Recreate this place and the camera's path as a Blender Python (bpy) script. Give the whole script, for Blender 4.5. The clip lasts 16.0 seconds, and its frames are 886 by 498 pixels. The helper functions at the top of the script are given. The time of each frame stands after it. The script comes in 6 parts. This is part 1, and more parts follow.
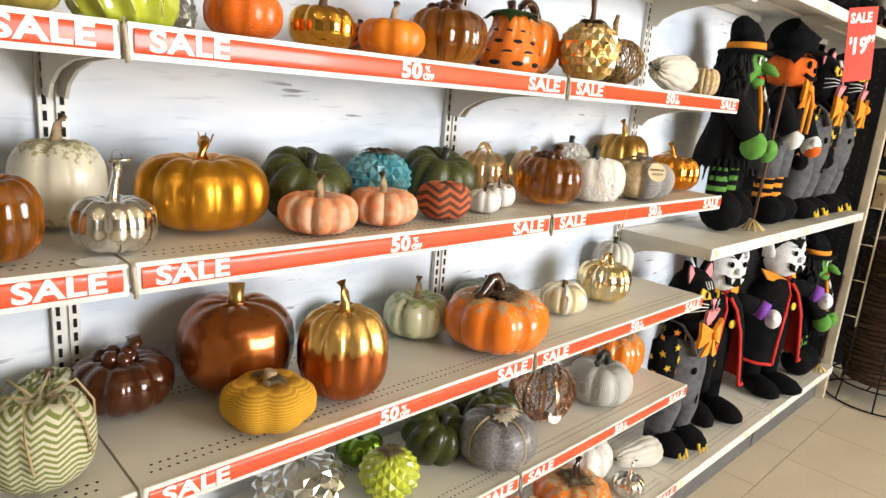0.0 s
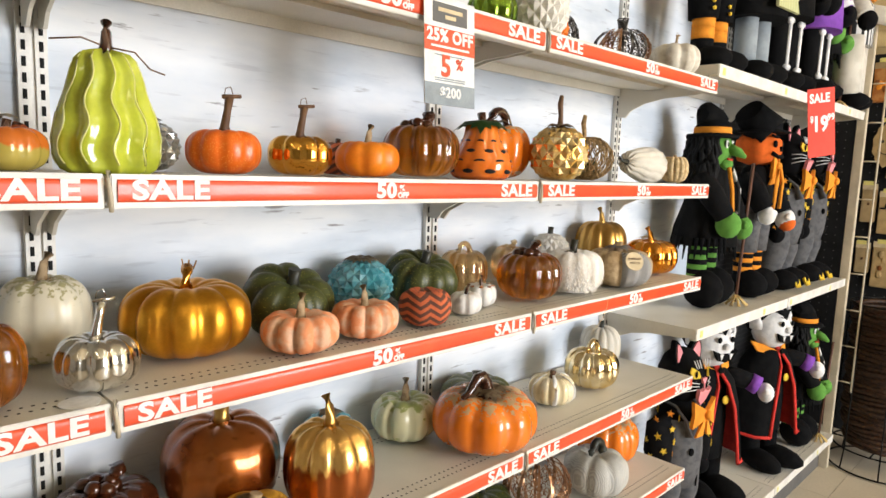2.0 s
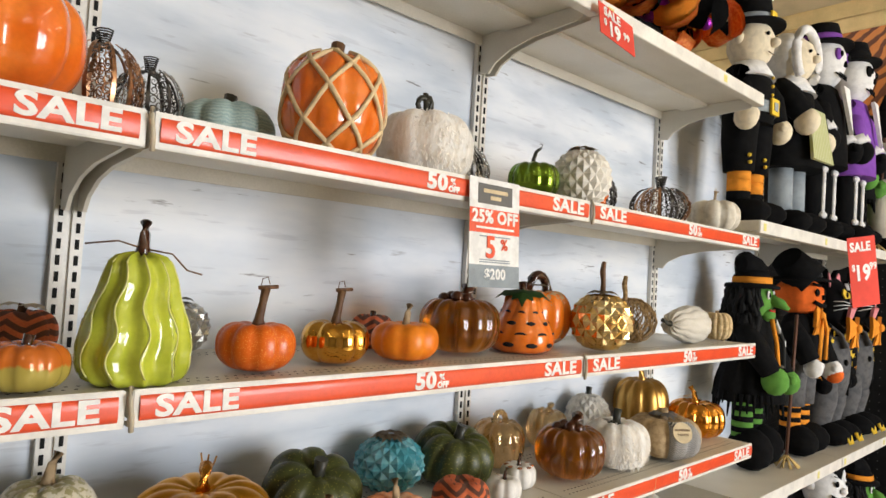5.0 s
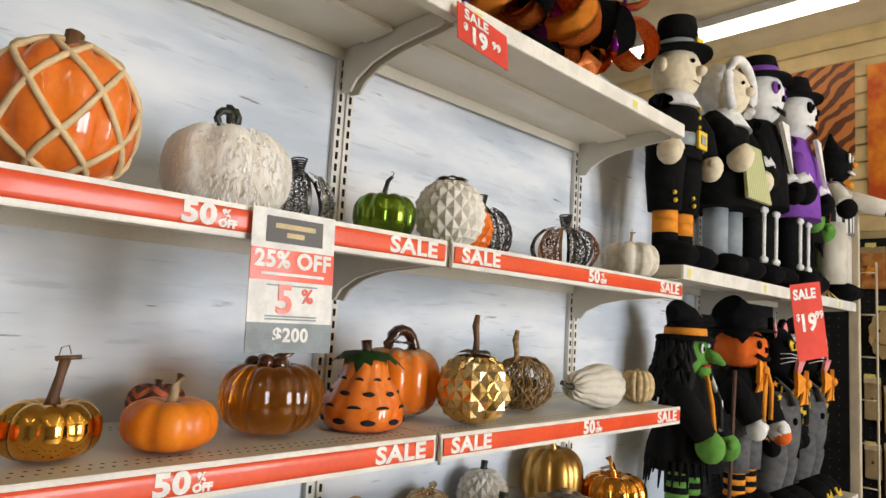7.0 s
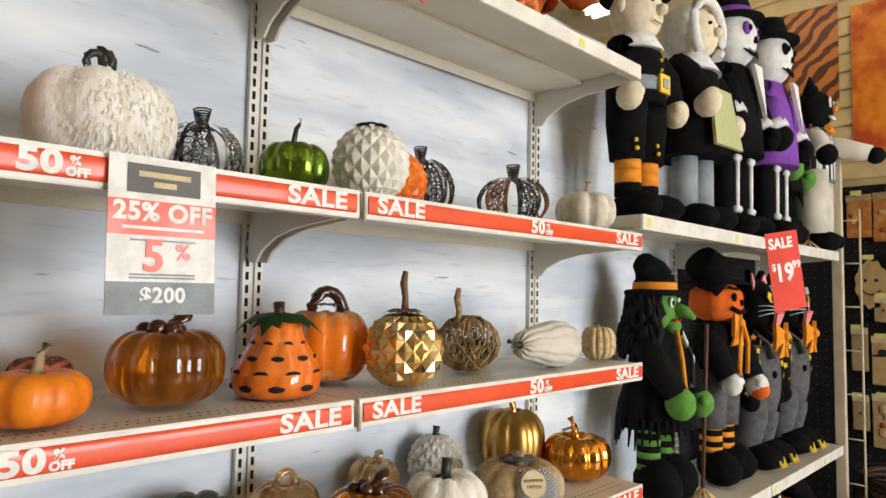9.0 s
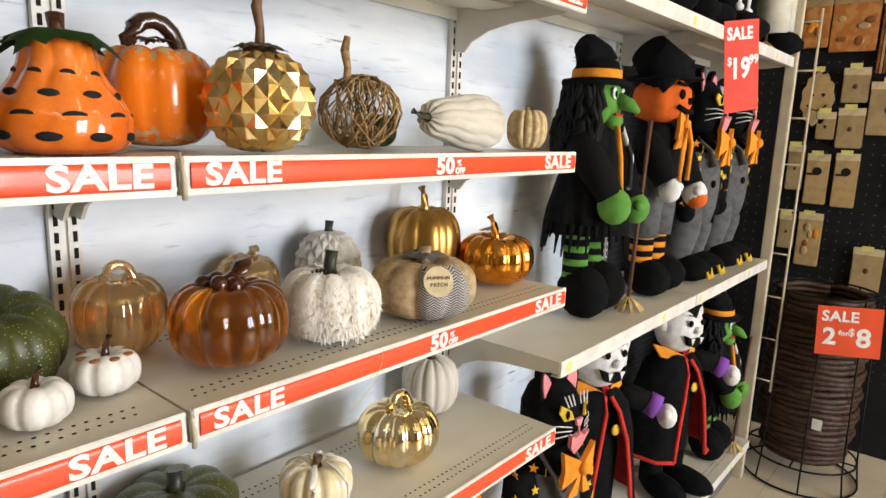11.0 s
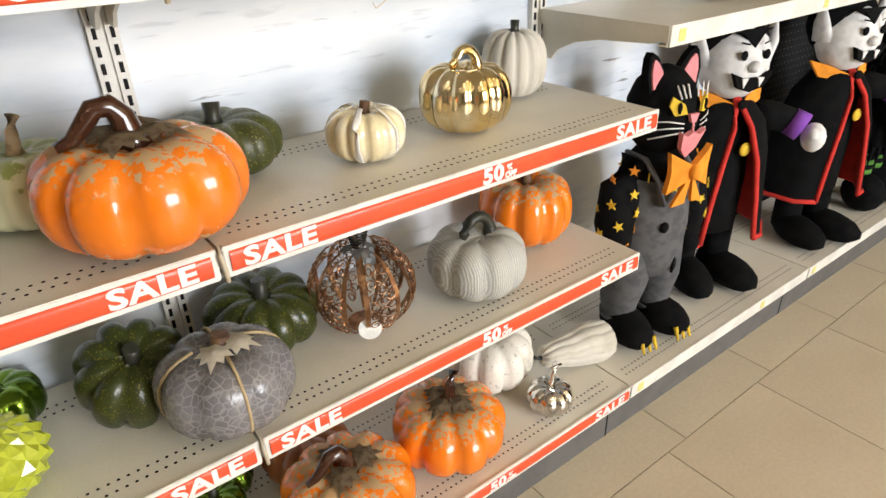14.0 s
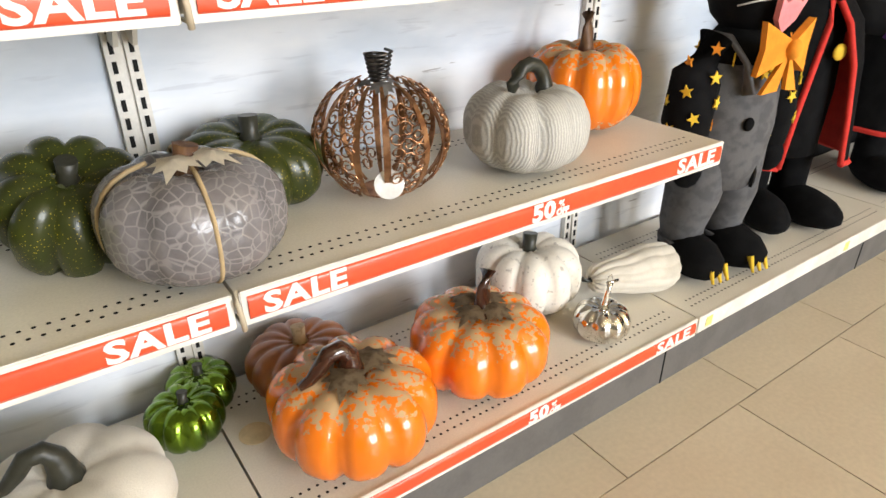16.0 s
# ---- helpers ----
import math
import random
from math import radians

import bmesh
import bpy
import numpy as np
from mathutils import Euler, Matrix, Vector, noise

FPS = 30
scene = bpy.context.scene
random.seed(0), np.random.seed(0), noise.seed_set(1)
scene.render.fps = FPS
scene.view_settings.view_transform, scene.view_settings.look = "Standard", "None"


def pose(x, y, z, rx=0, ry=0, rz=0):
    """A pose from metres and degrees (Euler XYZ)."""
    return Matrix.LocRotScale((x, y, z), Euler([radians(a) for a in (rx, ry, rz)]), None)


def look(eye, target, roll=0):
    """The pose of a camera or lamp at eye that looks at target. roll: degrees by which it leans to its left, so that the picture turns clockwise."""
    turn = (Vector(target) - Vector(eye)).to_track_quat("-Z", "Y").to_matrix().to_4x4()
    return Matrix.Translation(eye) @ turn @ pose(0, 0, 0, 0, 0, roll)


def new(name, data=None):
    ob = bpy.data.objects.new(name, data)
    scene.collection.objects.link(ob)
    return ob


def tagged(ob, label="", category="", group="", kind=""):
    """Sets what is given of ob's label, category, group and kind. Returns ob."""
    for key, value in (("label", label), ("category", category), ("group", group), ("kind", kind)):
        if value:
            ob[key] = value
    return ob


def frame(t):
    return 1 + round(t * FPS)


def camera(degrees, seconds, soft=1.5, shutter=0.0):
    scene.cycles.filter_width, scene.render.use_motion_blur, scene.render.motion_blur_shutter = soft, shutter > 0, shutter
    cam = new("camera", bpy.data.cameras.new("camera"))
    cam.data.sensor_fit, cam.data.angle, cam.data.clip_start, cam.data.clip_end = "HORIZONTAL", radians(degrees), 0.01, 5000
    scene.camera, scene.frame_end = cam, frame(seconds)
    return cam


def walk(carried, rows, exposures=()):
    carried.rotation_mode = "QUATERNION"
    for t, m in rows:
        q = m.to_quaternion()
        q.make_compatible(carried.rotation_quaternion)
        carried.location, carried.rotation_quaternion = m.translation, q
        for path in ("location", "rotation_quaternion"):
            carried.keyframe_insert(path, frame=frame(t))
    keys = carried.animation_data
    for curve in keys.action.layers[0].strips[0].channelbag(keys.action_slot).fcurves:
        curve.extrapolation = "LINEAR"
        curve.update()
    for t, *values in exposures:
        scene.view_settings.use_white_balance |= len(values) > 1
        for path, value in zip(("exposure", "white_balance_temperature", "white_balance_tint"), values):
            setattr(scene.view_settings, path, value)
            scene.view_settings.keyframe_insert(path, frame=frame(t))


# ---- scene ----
cam = camera(69.3, 16.0)
EXPOSURE = [(0, 0.3), (2, 0.12), (4, -0.14), (7, -0.43), (8.2, -0.46), (10.5, -0.09), (12.5, -0.1), (13.5, -0.05), (14.5, 0.18), (16, 0.28)]
PATH = [
    (0, (-0.277, -0.873, 1.509), (1.084, 0.515, 1.04), 4.6),
    (0.5, (-0.277, -0.873, 1.54), (1.101, 0.525, 1.157), 4.7),
    (1, (-0.283, -0.873, 1.557), (1.093, 0.539, 1.222), 3.7),
    (1.5, (-0.277, -0.887, 1.572), (1.105, 0.529, 1.278), 2.6),
    (2, (-0.272, -0.899, 1.587), (1.123, 0.512, 1.337), 2.0),
    (2.5, (-0.279, -0.904, 1.608), (1.126, 0.508, 1.428), 2.1),
    (3, (-0.285, -0.897, 1.634), (1.109, 0.531, 1.511), 2.3),
    (3.5, (-0.285, -0.884, 1.649), (1.102, 0.554, 1.544), 2.3),
    (4, (-0.288, -0.877, 1.672), (1.06, 0.6, 1.667), 3.5),
    (4.2, (-0.291, -0.875, 1.682), (1.044, 0.613, 1.706), 3.7),
    (6.3, (-0.046, -0.688, 1.755), (1.338, 0.74, 1.965), 2.1),
    (6.5, (-0.001, -0.71, 1.747), (1.367, 0.729, 1.987), 2.1),
    (7, (0.123, -0.8, 1.762), (1.512, 0.623, 1.978), 3.4),
    (7.5, (0.184, -0.847, 1.76), (1.569, 0.581, 1.968), 2.7),
    (8, (0.214, -0.868, 1.747), (1.575, 0.586, 1.931), 1.2),
    (8.2, (0.22, -0.875, 1.744), (1.569, 0.591, 1.919), 0.8),
    (10.3, (0.461, -0.698, 1.704), (2.015, 0.554, 1.569), 1.3),
    (10.5, (0.482, -0.688, 1.682), (2.046, 0.543, 1.479), 1.5),
    (11, (0.551, -0.7, 1.608), (2.058, 0.561, 1.234), 2.1),
    (11.5, (0.632, -0.729, 1.568), (2.02, 0.616, 1.053), 3.0),
    (12, (0.66, -0.749, 1.52), (1.926, 0.662, 0.883), 1.8),
    (12.5, (0.665, -0.753, 1.488), (1.893, 0.653, 0.771), 2.3),
    (13, (0.682, -0.751, 1.457), (1.856, 0.655, 0.653), 1.0),
    (13.5, (0.694, -0.757, 1.406), (1.826, 0.635, 0.523), -0.6),
    (14, (0.712, -0.75, 1.295), (1.766, 0.659, 0.343), -1.8),
    (14.5, (0.749, -0.726, 1.185), (1.846, 0.654, 0.241), -0.6),
    (15, (0.765, -0.68, 1.065), (1.867, 0.719, 0.155), -0.7),
    (15.5, (0.764, -0.639, 0.989), (1.835, 0.808, 0.119), -0.3),
    (16, (0.755, -0.629, 0.963), (1.774, 0.815, 0.026), -0.1),
]
walk(cam, [(t, look(eye, target, roll)) for t, eye, target, roll in PATH], EXPOSURE)

# ---- light ----
world = bpy.data.worlds.new("sky")
scene.world = world
world.use_nodes = True
sky = world.node_tree.nodes.new("ShaderNodeTexSky")
sky.sky_type, sky.sun_disc = "NISHITA", False
sky.sun_elevation, sky.sun_rotation = radians(40), radians(150)
world.node_tree.links.new(sky.outputs["Color"], world.node_tree.nodes["Background"].inputs["Color"])
world.node_tree.nodes["Background"].inputs["Strength"].default_value = 0.12


def area_lamp(name, eye, target, width, height, watts, colour):
    data = bpy.data.lights.new(name, "AREA")
    data.shape, data.size, data.size_y, data.energy, data.color = "RECTANGLE", width, height, watts, colour
    ob = new(name, data)
    ob.matrix_world = look(eye, target)
    return tagged(ob, "daylight falling through the shop window", "window light", kind="structure")


# daylight through the shop front, and the ceiling tubes
for wx in (1.75, 3.25):
    area_lamp("window_light", (wx, -5.4, 1.85), (wx * 0.6 + 0.6, 0.3, 1.2), 1.1, 2.3, 170, (0.95, 0.97, 1.0))

# ---- materials ----


def nodes_of(name):
    m = bpy.data.materials.new(name)
    m.use_nodes = True
    nt = m.node_tree
    return m, nt, nt.nodes["Principled BSDF"]


def add(nt, kind, **inputs):
    n = nt.nodes.new("ShaderNode" + kind)
    for key, value in inputs.items():
        n.inputs[key.replace("_", " ")].default_value = value
    return n


def rgba(c):
    return (c[0], c[1], c[2], 1)


def noise_at(nt, scale, stretch=(1, 1, 1), detail=4, coord="Object"):
    tc = add(nt, "TexCoord")
    mp = add(nt, "Mapping", Scale=stretch)
    nz = add(nt, "TexNoise", Scale=scale, Detail=detail)
    nt.links.new(tc.outputs[coord], mp.inputs["Vector"])
    nt.links.new(mp.outputs["Vector"], nz.inputs["Vector"])
    return nz


def ramp(nt, src, stops):
    r = nt.nodes.new("ShaderNodeValToRGB")
    while len(r.color_ramp.elements) < len(stops):
        r.color_ramp.elements.new(0.5)
    for el, (p, c) in zip(r.color_ramp.elements, stops):
        el.position, el.color = p, rgba(c)
    nt.links.new(src, r.inputs["Fac"])
    return r.outputs["Color"]


def mixed(nt, fac, a, b, mode="MIX"):
    m = nt.nodes.new("ShaderNodeMix")
    m.data_type, m.blend_type = "RGBA", mode
    for i, v in ((0, fac), (6, a), (7, b)):
        if isinstance(v, (int, float)):
            m.inputs[i].default_value = v
        elif isinstance(v, tuple):
            m.inputs[i].default_value = rgba(v)
        else:
            nt.links.new(v, m.inputs[i])
    return m.outputs[2]


def bumped(nt, p, src, strength, distance=0.002):
    b = add(nt, "Bump", Strength=strength, Distance=distance)
    nt.links.new(src, b.inputs["Height"])
    nt.links.new(b.outputs["Normal"], p.inputs["Normal"])


def mat(name, col, rough=0.5, metal=0.0, col2=None, scale=30, edge=(0.45, 0.6), bump=0.0, bscale=150, coat=0.0, stretch=(1, 1, 1), trans=0.0, ior=1.45, sheen=0.0):
    """Colour with patches of a second colour, fine grain, relief and uneven gloss."""
    m, nt, p = nodes_of(name)
    col2 = col2 or tuple(c * 0.86 for c in col)
    nz = noise_at(nt, scale, stretch)
    base = ramp(nt, nz.outputs["Fac"], [(edge[0], col), (edge[1], col2)])
    fine = noise_at(nt, bscale, stretch)
    grain = ramp(nt, fine.outputs["Fac"], [(0.3, (0.9, 0.9, 0.9)), (0.7, (1, 1, 1))])
    nt.links.new(mixed(nt, 1.0, base, grain, "MULTIPLY"), p.inputs["Base Color"])
    rr = add(nt, "MapRange", To_Min=max(rough - 0.07, 0.02), To_Max=min(rough + 0.1, 1))
    nt.links.new(nz.outputs["Fac"], rr.inputs["Value"])
    nt.links.new(rr.outputs["Result"], p.inputs["Roughness"])
    p.inputs["Metallic"].default_value = metal
    p.inputs["Coat Weight"].default_value = coat
    p.inputs["Coat Roughness"].default_value = 0.06
    p.inputs["Transmission Weight"].default_value = trans
    p.inputs["IOR"].default_value = ior
    p.inputs["Sheen Weight"].default_value = sheen
    if max(col) < 0.03:
        p.inputs["Specular IOR Level"].default_value = 0.15
    if bump:
        bumped(nt, p, fine.outputs["Fac"], bump)
    return m


def glazed(name, col, patch, amount=0.5, rough=0.22, metal=0.0, patch_rough=0.7, scale=45, coat=0.6):
    """Glaze with bare patches that gather round the crown and the foot of a piece."""
    m, nt, p = nodes_of(name)
    tc = add(nt, "TexCoord")
    sep = add(nt, "SeparateXYZ")
    nt.links.new(tc.outputs["Generated"], sep.inputs["Vector"])
    away = nt.nodes.new("ShaderNodeMath")
    away.operation = "SUBTRACT"
    nt.links.new(sep.outputs["Z"], away.inputs[0])
    away.inputs[1].default_value = 0.5
    ab = nt.nodes.new("ShaderNodeMath")
    ab.operation = "ABSOLUTE"
    nt.links.new(away.outputs[0], ab.inputs[0])
    nz = noise_at(nt, scale, detail=6)
    tot = nt.nodes.new("ShaderNodeMath")
    tot.operation = "ADD"
    nt.links.new(ab.outputs[0], tot.inputs[0])
    nt.links.new(nz.outputs["Fac"], tot.inputs[1])
    mask = ramp(nt, tot.outputs[0], [(1.0 - amount * 0.25 - 0.01, (0, 0, 0)), (1.0 - amount * 0.25 + 0.03, (1, 1, 1))])
    big = noise_at(nt, 9)
    tint = ramp(nt, big.outputs["Fac"], [(0.3, col), (0.7, tuple(c * 0.8 for c in col))])
    nt.links.new(mixed(nt, mask, tint, patch), p.inputs["Base Color"])
    rr = add(nt, "MapRange", To_Min=rough, To_Max=patch_rough)
    nt.links.new(mask, rr.inputs["Value"])
    nt.links.new(rr.outputs["Result"], p.inputs["Roughness"])
    inv = add(nt, "MapRange", To_Min=coat, To_Max=0.0)
    nt.links.new(mask, inv.inputs["Value"])
    nt.links.new(inv.outputs["Result"], p.inputs["Coat Weight"])
    p.inputs["Coat Roughness"].default_value = 0.05
    p.inputs["Metallic"].default_value = metal
    bumped(nt, p, nz.outputs["Fac"], 0.15)
    return m


def dipped(name, low, high, at=0.5, rough=0.25, metal=0.9):
    """Paint dipped in leaf metal: one colour below, another above a ragged line."""
    m, nt, p = nodes_of(name)
    tc = add(nt, "TexCoord")
    sep = add(nt, "SeparateXYZ")
    nt.links.new(tc.outputs["Generated"], sep.inputs["Vector"])
    nz = noise_at(nt, 60, (1, 1, 0.25))
    tot = add(nt, "Math")
    mul = nt.nodes.new("ShaderNodeMath")
    mul.operation = "MULTIPLY"
    mul.inputs[1].default_value = 0.5
    nt.links.new(nz.outputs["Fac"], mul.inputs[0])
    nt.links.new(sep.outputs["Z"], tot.inputs[0])
    nt.links.new(mul.outputs[0], tot.inputs[1])
    mask = ramp(nt, tot.outputs[0], [(at + 0.2, (0, 0, 0)), (at + 0.27, (1, 1, 1))])
    nt.links.new(mixed(nt, mask, low, high), p.inputs["Base Color"])
    p.inputs["Metallic"].default_value, p.inputs["Roughness"].default_value = metal, rough
    bumped(nt, p, noise_at(nt, 40).outputs["Fac"], 0.2)
    return m


def striped(name, a, b, axis="Z", scale=60, rough=0.9, sharp=0.04, wobble=0.0):
    m, nt, p = nodes_of(name)
    tc = add(nt, "TexCoord")
    w = add(nt, "TexWave", Scale=scale, Distortion=wobble)
    w.bands_direction = axis
    nt.links.new(tc.outputs["Object"], w.inputs["Vector"])
    c = ramp(nt, w.outputs["Fac"], [(0.5 - sharp, a), (0.5 + sharp, b)])
    fine = noise_at(nt, 400)
    g = ramp(nt, fine.outputs["Fac"], [(0.3, (0.8, 0.8, 0.8)), (0.7, (1, 1, 1))])
    nt.links.new(mixed(nt, 1.0, c, g, "MULTIPLY"), p.inputs["Base Color"])
    p.inputs["Roughness"].default_value = rough
    bumped(nt, p, w.outputs["Fac"], 0.3)
    return m


def zigzag(name, a, b, rows=90, teeth=45, height=1.1, rough=0.9, sharp=0.08):
    """Woven zigzag rows round an upright piece."""
    m, nt, p = nodes_of(name)
    tc = add(nt, "TexCoord")
    sep = add(nt, "SeparateXYZ")
    nt.links.new(tc.outputs["Object"], sep.inputs["Vector"])

    def op(kind, x, y, z=None):
        n = nt.nodes.new("ShaderNodeMath")
        n.operation = kind
        for i, v in enumerate((x, y)):
            if isinstance(v, (int, float)):
                n.inputs[i].default_value = v
            else:
                nt.links.new(v, n.inputs[i])
        return n.outputs[0]

    side = op("ADD", sep.outputs["X"], op("MULTIPLY", sep.outputs["Y"], -0.6))
    tooth = op("PINGPONG", op("MULTIPLY", op("ADD", side, 1.0), teeth), 1.0)
    v = op("FRACT", op("ADD", op("MULTIPLY", sep.outputs["Z"], rows), op("MULTIPLY", tooth, height)), 0.0)
    c = ramp(nt, v, [(0.45, a), (0.45 + sharp, b)])
    fine = noise_at(nt, 400)
    g = ramp(nt, fine.outputs["Fac"], [(0.3, (0.75, 0.75, 0.75)), (0.7, (1, 1, 1))])
    nt.links.new(mixed(nt, 1.0, c, g, "MULTIPLY"), p.inputs["Base Color"])
    p.inputs["Roughness"].default_value = rough
    bumped(nt, p, v, 0.3)
    return m


def cells(name, stone, joint, scale=55, rough=0.25, metal=0.0):
    m, nt, p = nodes_of(name)
    tc = add(nt, "TexCoord")
    v = add(nt, "TexVoronoi", Scale=scale)
    v.feature = "DISTANCE_TO_EDGE"
    nt.links.new(tc.outputs["Object"], v.inputs["Vector"])
    mask = ramp(nt, v.outputs["Distance"], [(0.03, (1, 1, 1)), (0.09, (0, 0, 0))])
    nz = noise_at(nt, 30)
    c = ramp(nt, nz.outputs["Fac"], [(0.35, stone), (0.65, tuple(q * 0.7 for q in stone))])
    nt.links.new(mixed(nt, mask, c, joint), p.inputs["Base Color"])
    p.inputs["Roughness"].default_value, p.inputs["Metallic"].default_value = rough, metal
    bumped(nt, p, v.outputs["Distance"], 0.35, 0.003)
    return m


def dotted(name, base, dots, scale=90, size=0.3, rough=0.6, metal=0.0):
    m, nt, p = nodes_of(name)
    tc = add(nt, "TexCoord")
    v = add(nt, "TexVoronoi", Scale=scale)
    nt.links.new(tc.outputs["Object"], v.inputs["Vector"])
    mask = ramp(nt, v.outputs["Distance"], [(size - 0.05, (1, 1, 1)), (size + 0.05, (0, 0, 0))])
    nz = noise_at(nt, 14)
    c = ramp(nt, nz.outputs["Fac"], [(0.35, base), (0.7, tuple(q * 0.65 for q in base))])
    nt.links.new(mixed(nt, mask, c, dots), p.inputs["Base Color"])
    p.inputs["Roughness"].default_value, p.inputs["Metallic"].default_value = rough, metal
    bumped(nt, p, noise_at(nt, 120).outputs["Fac"], 0.2)
    return m


def whitewash():
    """Whitewashed boards: pale blue-white with stretched grey veils and short dark scratches."""
    m, nt, p = nodes_of("whitewashed_board")
    veil = noise_at(nt, 2.2, (1, 1, 3.5), 6)
    c1 = ramp(nt, veil.outputs["Fac"], [(0.36, (0.52, 0.58, 0.66)), (0.52, (0.72, 0.76, 0.82)), (0.64, (0.83, 0.85, 0.88))])
    streak = noise_at(nt, 9, (1, 1, 9), 8)
    s1 = ramp(nt, streak.outputs["Fac"], [(0.6, (1, 1, 1)), (0.68, (0.86, 0.86, 0.87))])
    scratch = noise_at(nt, 8, (1, 1, 8), 10)
    s2 = ramp(nt, scratch.outputs["Fac"], [(0.645, (1, 1, 1)), (0.69, (0.36, 0.34, 0.34))])
    where = noise_at(nt, 3.1, (1, 1, 2.2), 3)
    s3 = mixed(nt, ramp(nt, where.outputs["Fac"], [(0.5, (0, 0, 0)), (0.6, (1, 1, 1))]), (1, 1, 1), s2)
    c = mixed(nt, 1.0, mixed(nt, 1.0, c1, s1, "MULTIPLY"), s3, "MULTIPLY")
    nt.links.new(c, p.inputs["Base Color"])
    p.inputs["Roughness"].default_value = 0.5
    bumped(nt, p, streak.outputs["Fac"], 0.12)
    return m


